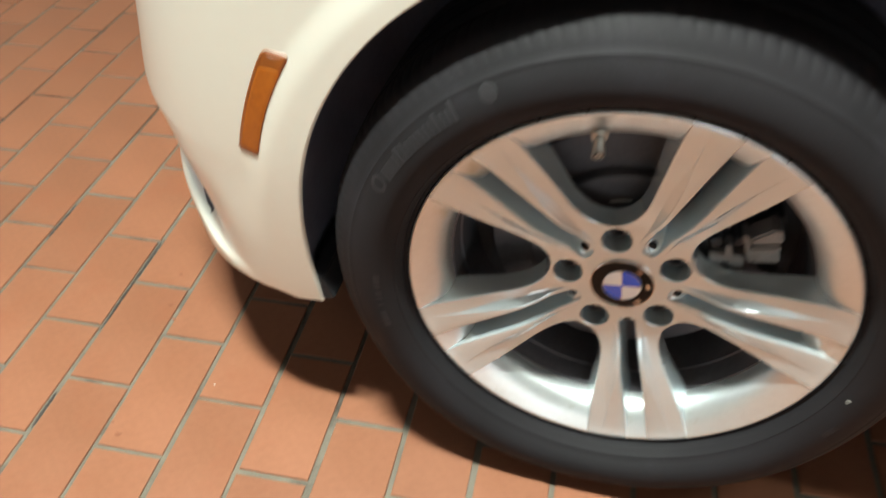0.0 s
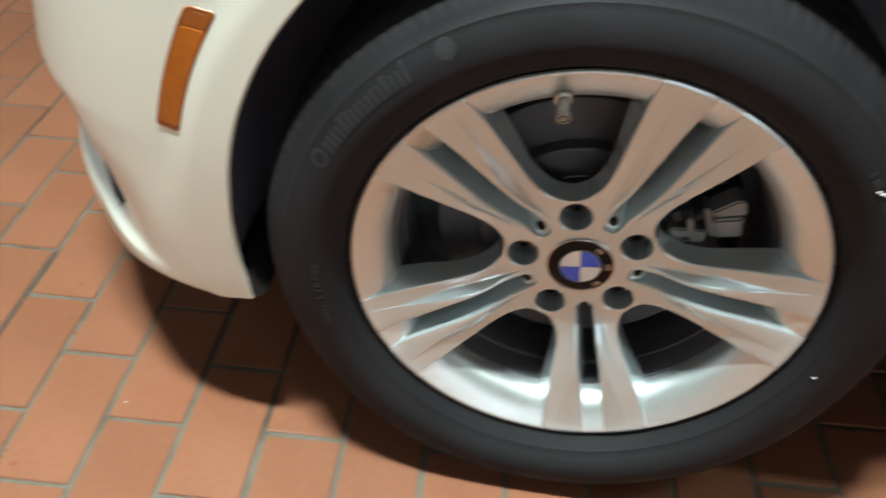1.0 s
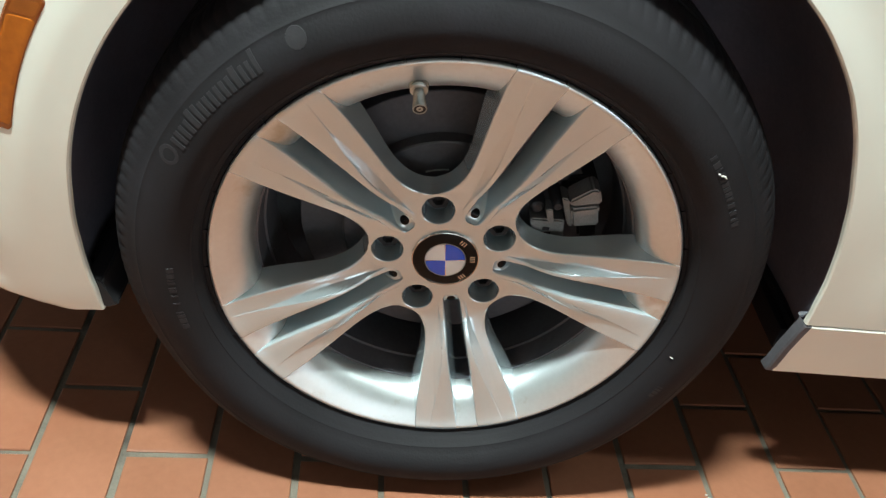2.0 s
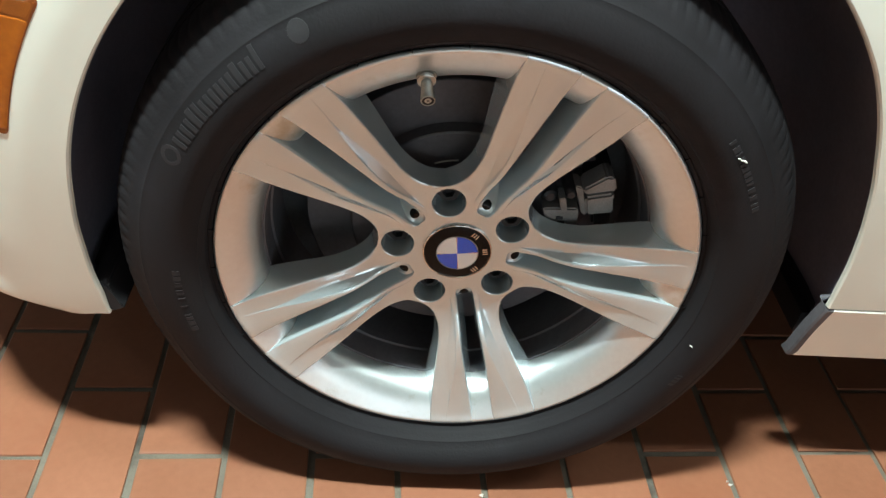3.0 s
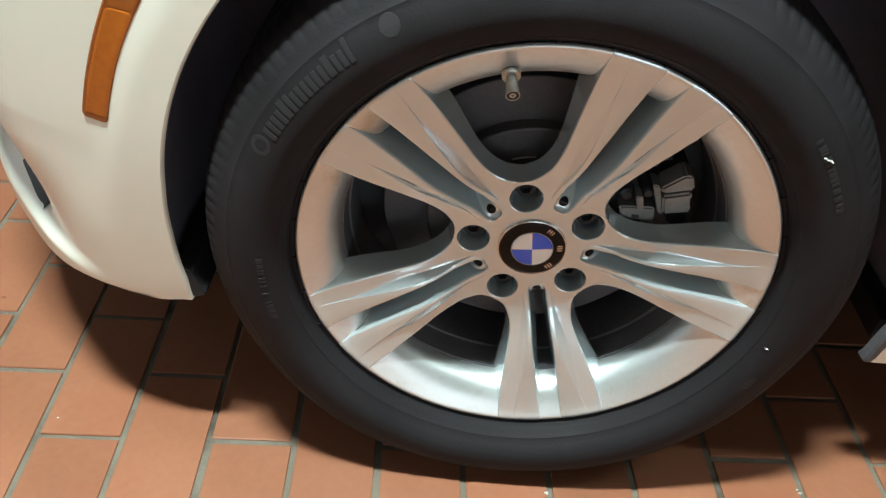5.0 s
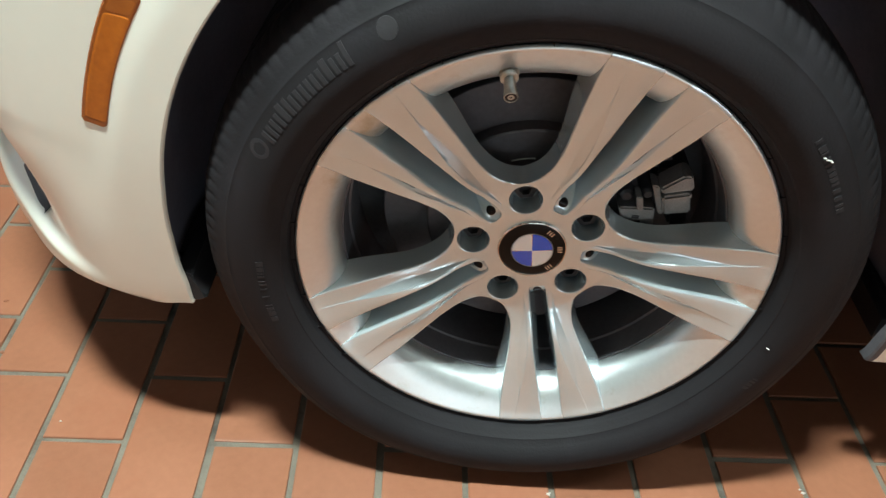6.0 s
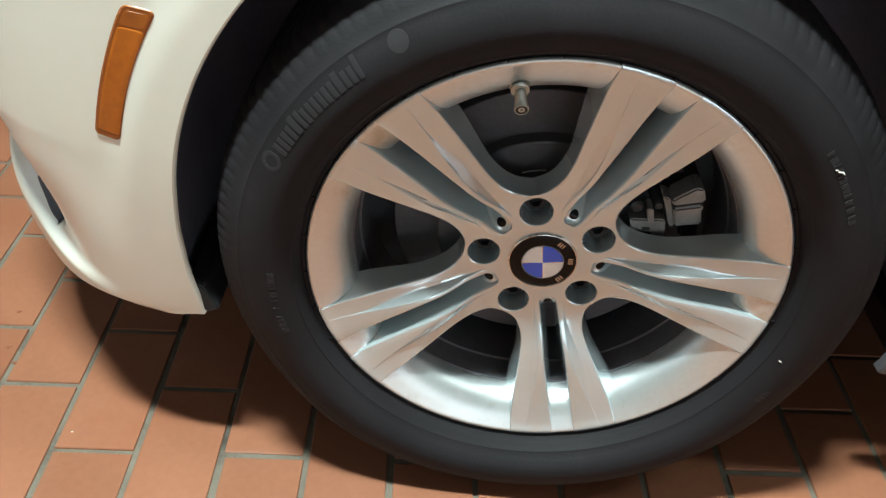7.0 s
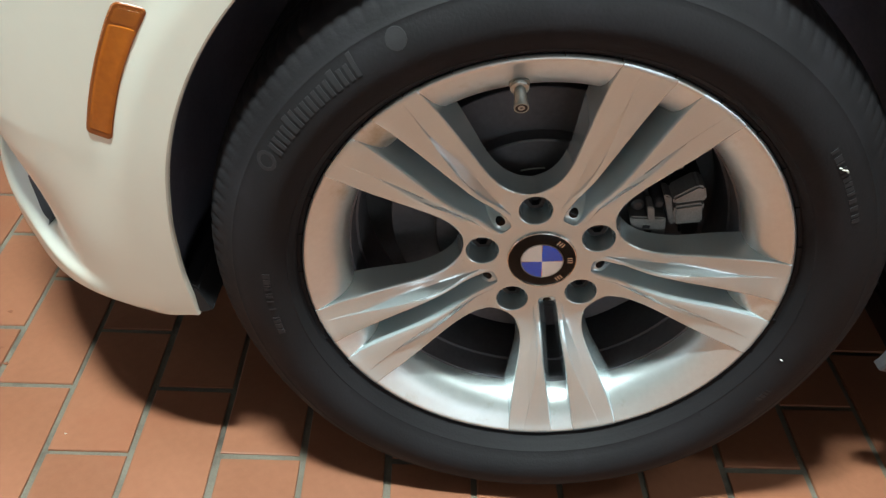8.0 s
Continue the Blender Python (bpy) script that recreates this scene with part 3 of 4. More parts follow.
part("splash_shield", lathe([(0.128, 0.196), (0.132, 0.196), (0.135, 0.150), (0.140, 0.03)], 64), ROTOR, car, "dark sheet metal splash shield", place=pose(0, 0, WHEEL_Z))
caliper = part("brake_caliper", bm, CAST_DARK, car, "grey cast metal brake caliper", place=pose(0, 0, WHEEL_Z))
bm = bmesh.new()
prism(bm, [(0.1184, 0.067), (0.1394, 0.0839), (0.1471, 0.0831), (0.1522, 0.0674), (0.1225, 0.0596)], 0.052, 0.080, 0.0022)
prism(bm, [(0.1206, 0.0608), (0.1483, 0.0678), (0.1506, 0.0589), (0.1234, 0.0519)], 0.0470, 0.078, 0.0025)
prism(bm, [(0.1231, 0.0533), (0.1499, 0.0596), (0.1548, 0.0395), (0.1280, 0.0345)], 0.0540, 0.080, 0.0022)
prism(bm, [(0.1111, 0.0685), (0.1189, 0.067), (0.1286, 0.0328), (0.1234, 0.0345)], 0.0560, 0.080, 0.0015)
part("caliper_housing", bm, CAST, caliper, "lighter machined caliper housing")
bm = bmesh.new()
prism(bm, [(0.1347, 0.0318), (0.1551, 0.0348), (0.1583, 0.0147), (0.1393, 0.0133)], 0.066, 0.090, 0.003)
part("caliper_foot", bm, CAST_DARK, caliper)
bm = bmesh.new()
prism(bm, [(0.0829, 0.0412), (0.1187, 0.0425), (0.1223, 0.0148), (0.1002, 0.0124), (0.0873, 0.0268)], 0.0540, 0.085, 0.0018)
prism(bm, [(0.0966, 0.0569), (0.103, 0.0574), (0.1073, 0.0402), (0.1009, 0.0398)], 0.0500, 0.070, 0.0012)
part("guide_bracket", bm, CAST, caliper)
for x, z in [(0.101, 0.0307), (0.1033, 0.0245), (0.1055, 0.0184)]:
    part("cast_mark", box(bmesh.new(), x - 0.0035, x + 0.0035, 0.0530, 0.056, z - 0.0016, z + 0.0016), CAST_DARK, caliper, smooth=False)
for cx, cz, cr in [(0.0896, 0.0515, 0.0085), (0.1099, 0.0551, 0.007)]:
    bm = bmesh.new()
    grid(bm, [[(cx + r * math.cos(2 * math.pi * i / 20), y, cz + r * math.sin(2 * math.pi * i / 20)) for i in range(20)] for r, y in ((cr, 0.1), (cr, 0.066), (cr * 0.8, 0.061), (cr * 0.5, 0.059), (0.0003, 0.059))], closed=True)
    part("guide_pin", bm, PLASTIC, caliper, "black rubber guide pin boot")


# ---- the car's body ----
NOSE_X, NOSE_A, MID_Y = -0.37, 0.44, 0.90      # where the corner starts to curve, how far it goes forward, the car's middle line


FLANK = [(0.10, 0.040), (0.20, 0.0160), (0.226, 0.0115), (0.33, 0.0010), (0.42, -0.0058), (0.50, -0.0085), (0.57, -0.0100), (0.64, -0.0115), (0.69, -0.0120), (0.72, -0.0060), (0.74, 0.02)]


def flank(z):
    """How far out the side stands at a height."""
    return sum(bend(z + d, FLANK) for d in (-0.036, -0.024, -0.012, 0.0, 0.012, 0.024, 0.036)) / 7


ARC = []
s = 0.0
for i in range(401):
    f = math.pi / 2 * i / 400
    if i:
        g = math.pi / 2 * (i - 0.5) / 400
        s += math.hypot(NOSE_A * math.cos(g), MID_Y * math.sin(g)) * math.pi / 800
    ARC.append((s, f))
U_END = NOSE_X - s


INTAKE = 0.044


def intake_edge(z):
    """How far round the nose the rear edge of the air intake stands at a height."""
    return sum(bend(z + d, [(0.250, 0.585), (0.275, 0.545), (0.290, 0.518), (0.305, 0.506), (0.338, 0.510), (0.370, 0.520), (0.400, 0.541), (0.430, 0.570)]) for d in (-0.008, -0.004, 0.0, 0.004, 0.008)) / 5 + 0.007


def skin(u, z):
    """A point of the outer skin: u runs along the side and round the nose."""
    y0 = flank(z)
    if u >= NOSE_X:
        x, y, nx, ny = u, y0, 0.0, -1.0
    else:
        f = bend(NOSE_X - u, ARC)
        short = NOSE_A - 0.30 * max(0, z - 0.43)
        x, y = NOSE_X - short * math.sin(f), y0 + (MID_Y - y0) * (1 - math.cos(f))
        nx, ny = -MID_Y * math.sin(f), -NOSE_A * math.cos(f)
        d = math.hypot(nx, ny)
        nx, ny = nx / d, ny / d
    # hollow over the chin, which fades towards the wheel
    chin = 0.232 + 0.032 * ease(-u, 0.43, 0.58)
    hollow = 0.009 * ease(-u, 0.49, 0.62) * (1 - ease(z, 0.318, 0.44)) + 0.016 * ease(-u, 0.43, 0.56) * ease(z, chin, chin + 0.026) * (1 - ease(z, 0.295, 0.40))
    # the air intake at the corner, with a steep rear edge and the chin as its lower blade
    hollow += INTAKE * ease(-u, intake_edge(z), intake_edge(z) + 0.012) * ease(z, chin - 0.004, chin + 0.094) * (1 - ease(z, 0.402, 0.424))
    # the flat band round the wheel arch stands a little proud
    r = math.hypot(u, z - WHEEL_Z)
    hollow += 0.0032 * ease(r, 0.394, 0.430) * ease(z, 0.30, 0.42)
    # the edge turns in at the chin
    hollow += 0.010 * (1 - ease(z, 0.212, 0.232)) * ease(-u, 0.36, 0.42)
    return (x - nx * hollow, y - ny * hollow, z)


ARCH = [(-12, 0.394), (-6, 0.390), (0, 0.386), (8, 0.384), (15, 0.384), (24, 0.387), (37, 0.396), (48, 0.400), (60, 0.400), (75, 0.396), (90, 0.391),
        (105, 0.387), (120, 0.383), (130, 0.379), (140, 0.374), (150, 0.369), (160, 0.364), (170, 0.359), (180, 0.357), (190, 0.359), (194.8, 0.3625)]


def arch(a):
    r = bend(a, ARCH)
    return r * math.cos(radians(a)), WHEEL_Z + r * math.sin(radians(a))


def with_lip(row, back):
    """Adds the rolled edge before a row that starts at the arch."""
    x, y, z = row[0]
    d = Vector((0 - x, 0, WHEEL_Z - z)).normalized()
    return [(x + d.x * 0.0005, y + back, z + d.z * 0.0005), (x + d.x * 0.0022, y + 0.006, z + d.z * 0.0022), (x + d.x * 0.0016, y + 0.0018, z + d.z * 0.0016)] + row


NU = 280
bm = bmesh.new()
rows = []
for a in np.linspace(194.8, 91, 220):
    ux, uz = arch(a)
    row = []
    for k in range(NU + 1):
        q = (k / NU) ** 1.25
        u = ux + (U_END - ux) * q
        z = uz - (0.012 * ease(-u, 0.355, 0.42) - 0.011 * ease(-u, 0.42, 0.52)) * (1 - ease(uz, 0.226, 0.26))
        row.append(skin(u, z))
    rows.append(with_lip(row, 0.0075))
grid(bm, rows)
bumper = part("front_wing_and_bumper", bm, PAINT, car, "white painted front wing and bumper corner")

bm = bmesh.new()
REAR = 1.00
rows = []
for a in np.linspace(-4.6, 89, 80):
    ux, uz = arch(a)
    rows.append(with_lip([skin(ux + (REAR - ux) * (k / 40) ** 1.3, uz) for k in range(41)], 0.0075))
grid(bm, rows)
part("wing_rear_panel", bm, PAINT, car, "white painted wing panel behind the wheel")

# above the arch: the wing's shoulder and half of the bonnet
bm = bmesh.new()
rows = []
ZT = arch(90)[1]
us = list(np.linspace(REAR, NOSE_X, 40)) + [NOSE_X + (U_END - NOSE_X) * q for q in np.linspace(0.02, 1, 60)]
for z in np.linspace(ZT - 0.004, 0.74, 6):
    rows.append([skin(u, z) for u in us])
edge = rows[-1]
for q in np.linspace(0.06, 1, 14):
    rows.append([(x + (min(max(x, -0.55), REAR) - x) * q, y + (MID_Y - y) * q, z + 0.13 * math.sin(q * math.pi / 2) * (0.55 + 0.45 * ease(x, -0.75, 0.6))) for x, y, z in edge])
grid(bm, rows)
part("bonnet", bm, PAINT, car, "white painted bonnet and wing top")

# side marker lamp: a curved amber lens set in the wing, with a darker moulded border
def lens_patch(q0, q1, w0, w1, low, lift, corner, n=48):
    """A raised patch with round corners on the lens's field; q runs up the lens and w from the wheel outwards."""
    bm = bmesh.new()
    rows = []
    for i in range(n + 1):
        q = q0 + (q1 - q0) * (0.5 - 0.5 * math.cos(math.pi * i / n))
        d = min(q - q0, q1 - q) * 0.135
        inset = corner - math.sqrt(max(0.0, corner ** 2 - (corner - d) ** 2)) if d < corner else 0.0
        row = []
        for k in range(11):
            w = k / 10
            r0, r1 = 0.4092 + 0.0085 * q, 0.4362 + 0.008 * q
            ra, rb = r0 + (r1 - r0) * w0 + inset, r0 + (r1 - r0) * w1 - inset
            r = ra + (rb - ra) * w
            aa = 162.1 - 18.2 * q + (0.6 + 1.1 * q) * ((r - r0) / (r1 - r0) - 0.5)
            p = Vector(skin(r * math.cos(radians(aa)), WHEEL_Z + r * math.sin(radians(aa))))
            up = low + lift * min(1, min(w, 1 - w) * 10) * min(1, min(i, n - i) / 3)
            row.append((p.x, p.y - up, p.z))
        rows.append(row)
    grid(bm, rows)
    return bm


marker = part("side_marker_lamp", lens_patch(0, 1, 0, 1, -0.0006, 0.0017, 0.0058), AMBER_DARK, car, "amber plastic side marker lens")
part("lens_field", lens_patch(0.045, 0.845, 0.07, 0.86, 0.0009, 0.0006, 0.0030), AMBER, marker)
part("lens_field", lens_patch(0.860, 0.965, 0.10, 0.88, 0.0009, 0.0003, 0.0030), AMBER_TOP, marker)
# rows of small beads moulded along the lens's border
for bead in range(34):
    q, w = (0.03 + 0.033 * bead, 0.90) if bead < 28 else (0.965, 0.12 + 0.15 * (bead - 28))
    part("lens_bead", lens_patch(q, q + 0.012, w, w + 0.045, 0.0009, 0.0004, 0.0006, 6), AMBER_TOP, marker)

# sill trim behind the wheel, its front end cut at a slope
SILL = [(0.0310, 0.1950), (0.0260, 0.1980), (0.0230, 0.205), (0.0165, 0.240), (0.0090, 0.270), (0.0050, 0.2835), (0.0060, 0.2858), (0.0105, 0.2866)]


def sill_row(x0, inset, q):
    """The sill's section: x0 at its front end, q from the front end to the rear."""
    row = []
    for y, z in SILL:
        x = x0 + 0.3905 + 0.0030 * (z - 0.197) / 0.077
        row.append((x + (REAR - x) * q, min(y, 0.0270) + inset, z - inset * 0.02))
    return row


bm = bmesh.new()
grid(bm, [sill_row(0, 0, k / 30) for k in range(31)])
sill = part("sill_trim", bm, PAINT, car, "white painted plastic sill trim")
# the front end's shade is put into its colour, a dark grey
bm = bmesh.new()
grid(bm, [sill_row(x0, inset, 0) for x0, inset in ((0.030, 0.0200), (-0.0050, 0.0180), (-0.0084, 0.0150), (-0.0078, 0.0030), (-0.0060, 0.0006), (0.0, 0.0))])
part("sill_end", bm, SHADE_DUST, sill, "end of the sill trim, coloured grey for its shade")

# wheel housing liner, dark underside
bm = bmesh.new()
rows = []
for a in np.linspace(-17, 193.5, 90):
    r = bend(a, ARCH) + 0.0020 * max(0, -5 - a)
    ca, sa = math.cos(radians(a)), math.sin(radians(a))
    y0 = skin(r * ca, WHEEL_Z + r * sa)[1] + 0.02 * ease(-a, 4, 7)
    rows.append([(rr * ca, yy, rr * sa) for rr, yy in ((r - 0.0006, y0 + 0.0078), (r + 0.006, y0 + 0.011), (r + 0.016, y0 + 0.02), (r + 0.020, 0.10), (r + 0.018, 0.18), (r + 0.010, 0.235), (r - 0.006, 0.28), (r - 0.030, 0.31), (r - 0.065, 0.33), (0.25, 0.342), (0.02, 0.35))])
grid(bm, rows)
part("wheel_housing_liner", bm, LINER, car, "black plastic wheel housing liner", place=pose(0, 0, WHEEL_Z))
bm = bmesh.new()
# the thin tongue at its lower corner is added to block lamp light
prism(bm, [(-0.354, 0.229), (-0.345, 0.231), (-0.336, 0.230), (-0.335, 0.233), (-0.344, 0.246), (-0.347, 0.262), (-0.362, 0.270), (-0.372, 0.240)], 0.015, 0.33, 0.002)
part("liner_flap", bm, RUBBER_MARK, car, "black plastic flap behind the bumper edge")
bm = bmesh.new()
box(bm, -0.62, -0.42, 0.24, 1.56, 0.222, 0.24, 0.005)
box(bm, -0.50, -0.42, 0.11, 1.69, 0.222, 0.24, 0.005)
box(bm, -0.44, -0.352, 0.045, 1.755, 0.222, 0.26, 0.01)
box(bm, -0.42, 0.42, 0.34, 1.46, 0.19, 0.24, 0.01)
box(bm, 0.40, REAR, 0.05, 1.75, 0.19, 0.24, 0.01)
part("underbody", bm, PLASTIC, car, "black plastic underbody")
# dark mesh inside the air intake
bm = bmesh.new()
rows = []
for w in np.linspace(0.006, 0.105, 24):
    row = []
    for q in np.linspace(0, 1, 14):
        z = 0.2775 + 0.08 * w + 0.070 * q
        p = skin(-(intake_edge(0.28) + w), z)
        row.append((p[0] - 0.0014, p[1] - 0.0014, p[2]))
    rows.append(row)
grid(bm, rows)
part("intake_mesh", bm, PLASTIC, car, "dark mesh inside the air intake of the bumper", smooth=False)

# edge of the dark grille opening round the corner of the nose
bm = bmesh.new()
rows = []
for i in range(13):
    q = i / 12
    u = -0.700 - 0.16 * q
    half = 0.016 * math.sin(math.pi * min(1, 0.12 + q * 1.2) / 2) ** 0.6
    rows.append([(p[0] - 0.0016, p[1] - 0.0016, p[2]) for p in (skin(u, 0.352 + half * w) for w in np.linspace(-1, 1, 7))])
grid(bm, rows)
part("grille_opening", bm, PLASTIC, car, "dark grille opening in the bumper")


# ---- the rest of the car, plain and closed ----
def other_side(ob):
    """A mirrored twin of a body panel on the car's far side."""
    me = ob.data.copy()
    for v in me.vertices:
        v.co.y = 2 * MID_Y - v.co.y
    me.flip_normals()
    twin = new(ob.name.split(".")[0], me)
    twin.parent = car
    return tagged(twin, ob.get("label", ""))


AXLE = 2.81
TAIL = 3.62


def side_z(z):
    return flank(min(z, 0.70))


bm = bmesh.new()
rows = []
for a in np.linspace(187.0, 91, 50):
    ux, uz = arch(180 - a if a > 200 else a)
    ux = AXLE + (ux if a > 90 else -ux)
    rows.append([(REAR + (ux - REAR) * k / 24, side_z(uz), uz) for k in range(25)])
grid(bm, rows)
part("door_panel", bm, PAINT, car, "white painted door panel")
bm = bmesh.new()
rows = []
for a in np.linspace(-8, 89, 50):
    ux, uz = arch(a)
    row = []
    for k in range(31):
        x = AXLE + ux + (TAIL - AXLE - ux) * min(1, k / 15)
        if k > 15:
            f = math.pi / 2 * (k - 15) / 15
            x, y = TAIL + 0.20 * math.sin(f), side_z(uz) + (MID_Y - side_z(uz)) * (1 - math.cos(f))
        else:
            y = side_z(uz)
        row.append((x, y, uz))
    rows.append(row)
grid(bm, rows)
part("rear_panel", bm, PAINT, car, "white painted rear wing and bumper")
# shoulder, cabin sides and roof as one loft from sill height to the middle line
BELT = [(REAR, 0.870, 0.88), (1.30, 0.90, 1.20), (1.65, 0.92, 1.40), (2.20, 0.94, 1.43), (2.70, 0.96, 1.38), (3.20, 0.98, 1.16), (3.55, 0.97, 1.03), (TAIL + 0.12, 0.95, 0.98)]
low, side, top = bmesh.new(), bmesh.new(), bmesh.new()
lows, sides, tops = [], [], []
for x in np.linspace(REAR, TAIL + 0.12, 60):
    belt = bend(x, [(b[0], b[1]) for b in BELT])
    roof = bend(x, [(b[0], b[2]) for b in BELT])
    end = ease(x, TAIL - 0.05, TAIL + 0.13) * 0.35
    lows.append([(x, side_z(0.70) + end, 0.70), (x, 0.012 + end, belt - 0.10), (x, 0.020 + end, belt - 0.04), (x, 0.05 + end, belt)])
    lean = (roof - belt) * 0.42
    sides.append([(x, 0.05 + end, belt), (x, 0.05 + end + lean * 0.5, belt + (roof - belt) * 0.5), (x, 0.05 + end + lean, belt + (roof - belt) * 0.88)])
    y0 = 0.05 + end + lean
    tops.append([(x, y0 + (MID_Y - y0) * q, belt + (roof - belt) * (0.88 + 0.12 * math.sin(q * math.pi / 2))) for q in np.linspace(0, 1, 8)])
grid(low, lows)
grid(side, sides)
grid(top, tops)
part("shoulder_panel", low, PAINT, car, "white painted body shoulder")
part("side_glass", side, CAP_BLACK, car, "dark tinted side glass")
part("roof_panel", top, PAINT, car, "white painted roof")
for ob in list(car.children):
    if ob.name.split(".")[0] in ("front_wing_and_bumper", "wing_rear_panel", "bonnet", "sill_trim", "door_panel", "rear_panel", "shoulder_panel", "side_glass", "roof_panel", "wheel_housing_liner", "intake_mesh", "side_marker_lamp"):
        if ob.name.startswith("wheel_housing"):
            ob.data.transform(ob.matrix_basis)
            ob.matrix_basis = Matrix()
        other_side(ob)
bm = box(bmesh.new(), REAR - 0.02, TAIL - 0.1, 0.40, 1.40, 0.20, 0.26, 0.01)
box(bm, REAR - 0.02, AXLE - 0.42, 0.05, 1.75, 0.20, 0.26, 0.01)
part("rear_underbody", bm, PLASTIC, car, "black plastic underbody")
for y in (0.020, 1.74):
    part("rear_sill", box(bmesh.new(), REAR - 0.02, AXLE - 0.40, y, y + 0.04, 0.19, 0.285, 0.01), PAINT, car, "white painted sill")

# the other wheels stand as the first one does
for x, y, turned in ((AXLE, 0.0, 0), (0.0, 2 * MID_Y, 180), (AXLE, 2 * MID_Y, 180)):
    for ob in (wheel, tyre):
        twin = ob.copy()
        scene.collection.objects.link(twin)
        twin.matrix_basis = pose(x, y, WHEEL_Z, 0, 0, turned) @ pose(0, 0, 0, 0, -math.degrees(TWIST) if ob is wheel else 0)
        for child in ob.children:
            if child.name.split(".")[0] in ("spoke", "hub", "inner_barrel", "cap_ring", "cap_edge"):
                kid = child.copy()
                scene.collection.objects.link(kid)
                kid.parent = twin


# ---- the tiled floor ----
TILE_W, TILE_L, TURN = 0.1037, 0.2080, 0.0485
GRID_X, GRID_Y, JOINT = -0.6669, -0.0854, 0.0074
floor = part("floor", box(bmesh.new(), X0, X1, Y0, Y1, -0.15, -0.0028), GROUT, smooth=False)
tagged(floor, "red quarry tiles in running bond with grey grout", "floor", kind="structure")
turn = Matrix.Rotation(TURN, 4, "Z")


def tile_mesh(bm, m, jit):
    w, l, c = (TILE_W - JOINT) / 2, (TILE_L - JOINT) / 2, 0.0016
    rows = []
    for d, z in ((0, -0.006), (0, -0.0010), (c * 0.4, -0.0002), (c, 0.0)):
        rows.append([tuple(m @ Vector((sx * (w - d) + jit.uniform(-1, 1) * 0.0006, sy * (l - d) + jit.uniform(-1, 1) * 0.0006, z))) for sx, sy in ((-1, -1), (1, -1), (1, 1), (-1, 1))])
    vs = grid(bm, rows, closed=True)
    bm.faces.new(vs[-1])


jit = random.Random(11)
kinds = []
for k in range(6):
    bm = bmesh.new()
    tile_mesh(bm, Matrix(), jit)
    me = bpy.data.meshes.new("tile")
    bmesh.ops.recalc_face_normals(bm, faces=bm.faces)
    bm.to_mesh(me)
    bm.free()
    me.materials.append(TILE)
    kinds.append(me)
near, far = [], []
for k in range(-52, 70):
    for j in range(-24, 30):
        u = GRID_X + (k + 0.5) * TILE_W
        v = GRID_Y + (2 * j + k % 2 + 1) * TILE_L / 2
        p = turn @ Vector((u, v, 0))
        if X0 + 0.06 < p.x < X1 - 0.06 and Y0 + 0.1 < p.y < Y1 - 0.1:
            mat = turn @ pose(u + jit.uniform(-1, 1) * 0.0012, v + jit.uniform(-1, 1) * 0.0012, jit.uniform(-0.0004, 0.0004), 0, 0, jit.uniform(-0.35, 0.35))
            d = math.hypot((p.x + 0.35) / 1.35, (p.y - 0.1) / 1.0)
            near.append((d, mat, jit.randrange(6)))
near.sort(key=lambda q: q[0])
for d, mat, k in near[:300]:
    ob = new("tile", kinds[k])
    ob.matrix_basis = mat
    ob.parent = floor
verts, faces = [], []
W2, L2 = (TILE_W - JOINT) / 2, (TILE_L - JOINT) / 2
for d, mat, k in near[300:]:
    n = len(verts)
    for z, c in ((-0.006, 0), (-0.001, 0), (0.0, 0.0016)):
        verts += [tuple(mat @ Vector((sx * (W2 - c), sy * (L2 - c), z))) for sx, sy in ((-1, -1), (1, -1), (1, 1), (-1, 1))]
    for r in (0, 4):
        faces += [(n + r + i, n + r + (i + 1) % 4, n + r + 4 + (i + 1) % 4, n + r + 4 + i) for i in range(4)]
    faces.append((n + 8, n + 9, n + 10, n + 11))
me = bpy.data.meshes.new("far_tiles")
me.from_pydata(verts, [], faces)
me.update()
rest = linked("far_tiles", me, TILE, floor, smooth=False)
tagged(rest, "red quarry tiles", kind="stuff")

# stains and crumbs on the floor
jit = random.Random(5)


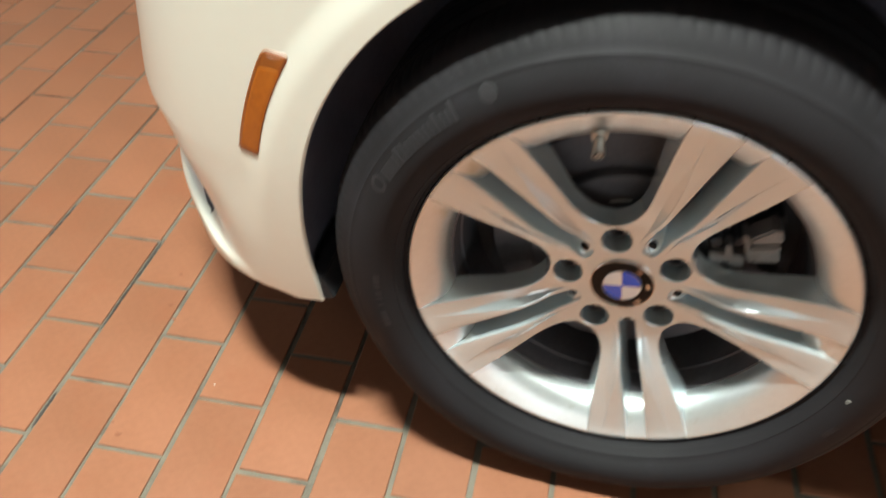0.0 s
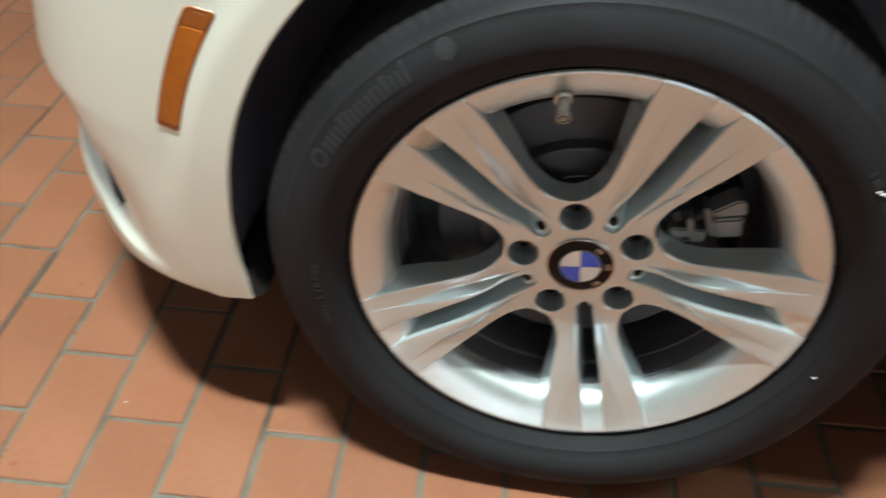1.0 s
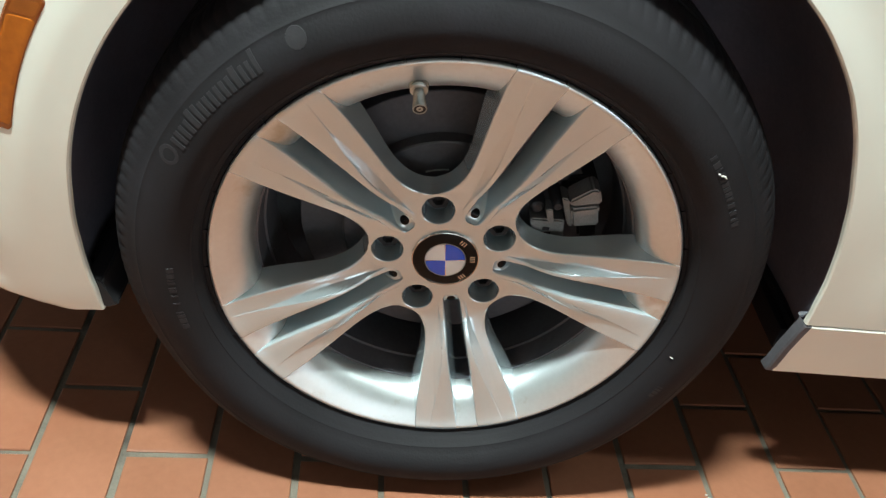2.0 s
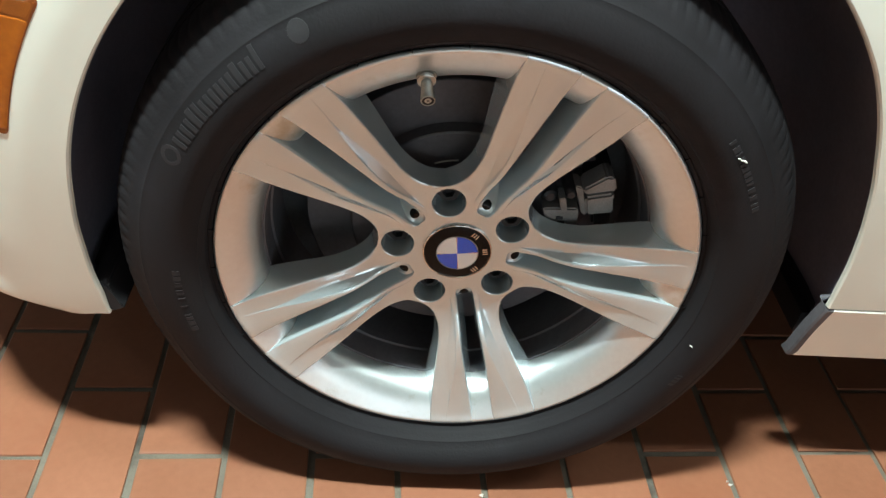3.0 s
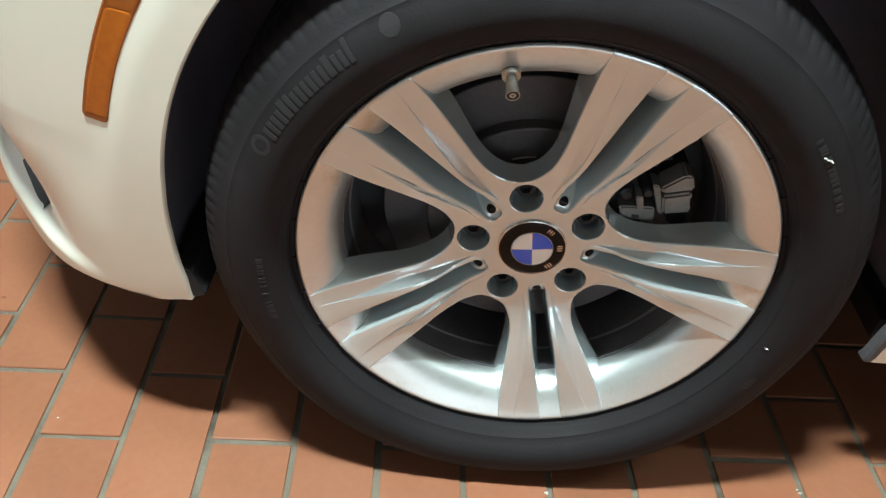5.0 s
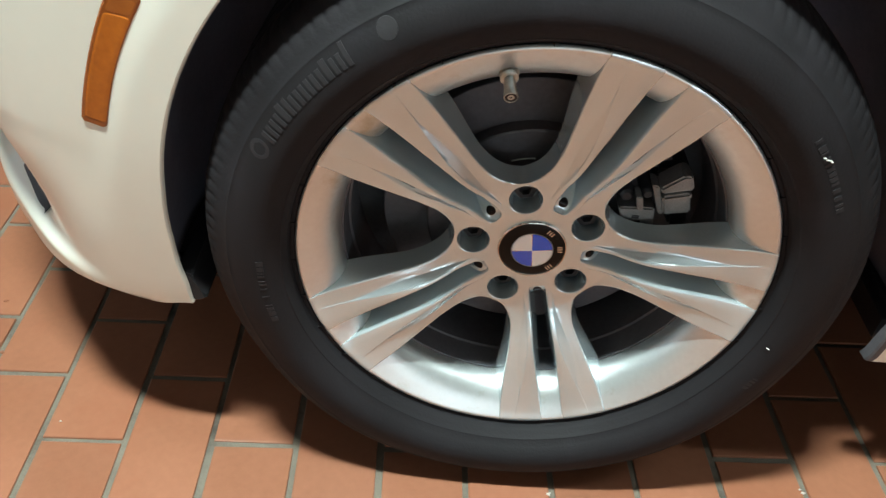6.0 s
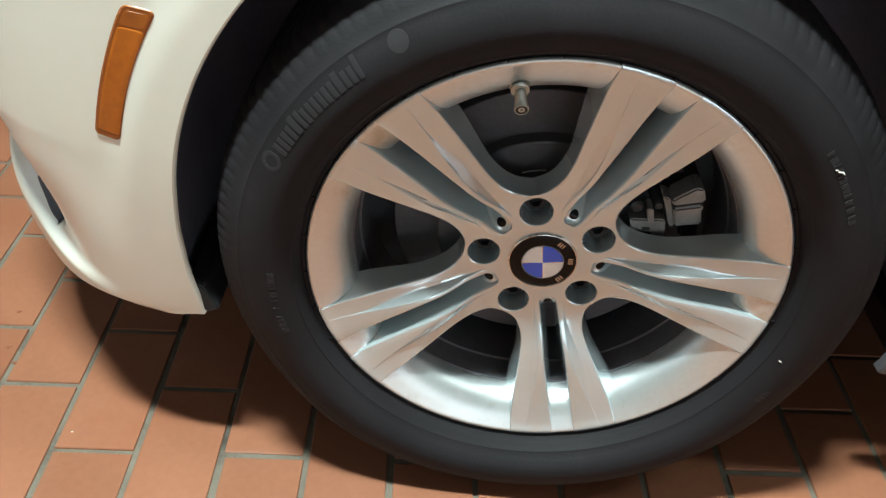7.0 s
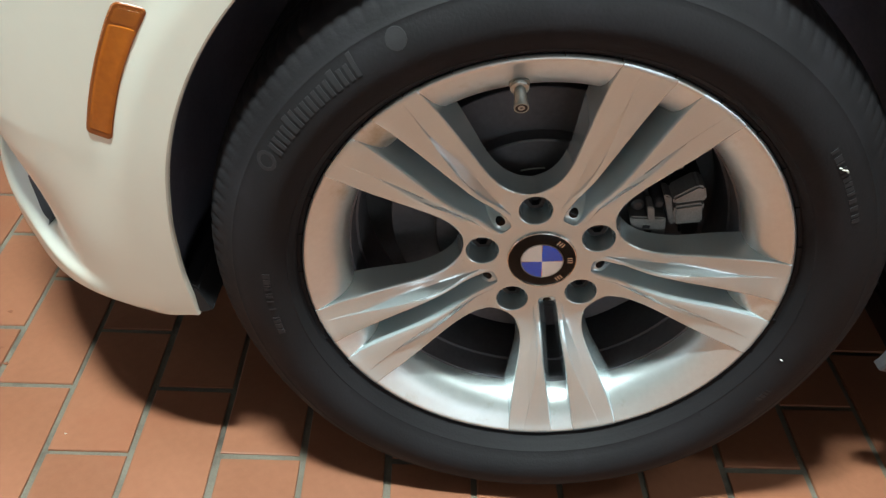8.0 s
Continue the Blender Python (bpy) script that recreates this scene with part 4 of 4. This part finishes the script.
def crumb(name, x, y, size, mat, label, high):
    bm = bmesh.new()
    n = 11
    rows = []
    for q, z in ((1.0, -0.0006), (0.86, high * 0.8), (0.45, high), (0.03, high)):
        rows.append([(x + size * q * (1 + 0.5 * math.sin(i * 2.3 + x * 90)) * math.cos(2 * math.pi * i / n), y + size * 0.7 * q * (1 + 0.45 * math.cos(i * 1.7 + y * 70)) * math.sin(2 * math.pi * i / n), z) for i in range(n)])
    grid(bm, rows, closed=True)
    tagged(part(name, bm, mat), label, name.replace("_", " "))


for x, y, size in ((-0.640, -0.0934, 0.0052), (-0.6576, -0.0774, 0.0030), (-0.692, 0.152, 0.0045), (-0.672, 0.125, 0.0035), (-0.711, 0.222, 0.0035)):
    crumb("dirt_spot", x, y, size, STAIN, "small reddish brown dirt spot on a floor tile", 0.0006)
for x, y, size in ((-0.5482, 0.0184, 0.0014), (0.0561, -0.0376, 0.0028), (0.368, -0.0112, 0.0022), (0.3655, -0.0065, 0.0014)):
    crumb("crumb", x, y, size, DIRT, "tiny pale crumb lying on the floor tiles", 0.0016)

# black grime pressed into some joints between the tiles
GRIME = material("black_grime", (0.045, 0.036, 0.030), 0.85, vary=0.4, scale=60, bump=0.3)


def grime(k, v0, v1, seed):
    """A ragged strip along the joint on the k-th line between two places along it."""
    r = random.Random(seed)
    bm = bmesh.new()
    rows = []
    n = 26
    for i in range(n + 1):
        q = i / n
        half = (JOINT * 0.42) * min(1, 8 * q, 8 * (1 - q)) * r.uniform(0.45, 1.0) + 0.0002
        u, v = GRID_X + k * TILE_W + r.uniform(-1, 1) * 0.0006, v0 + (v1 - v0) * q
        rows.append([tuple(turn @ Vector((u + half * e, v, -0.0030 + h))) for e, h in ((-1, 0.0), (-0.5, 0.0010), (0.5, 0.0010), (1, 0.0))])
    grid(bm, rows)
    tagged(part("grime_line", bm, GRIME), "black grime pressed into a floor joint", "dirt")


for k, v0, v1 in ((-1, 0.116, 0.328), (-1, -0.075, -0.010), (-3, 0.30, 0.40)):
    grime(k, v0, v1, 7 + k)
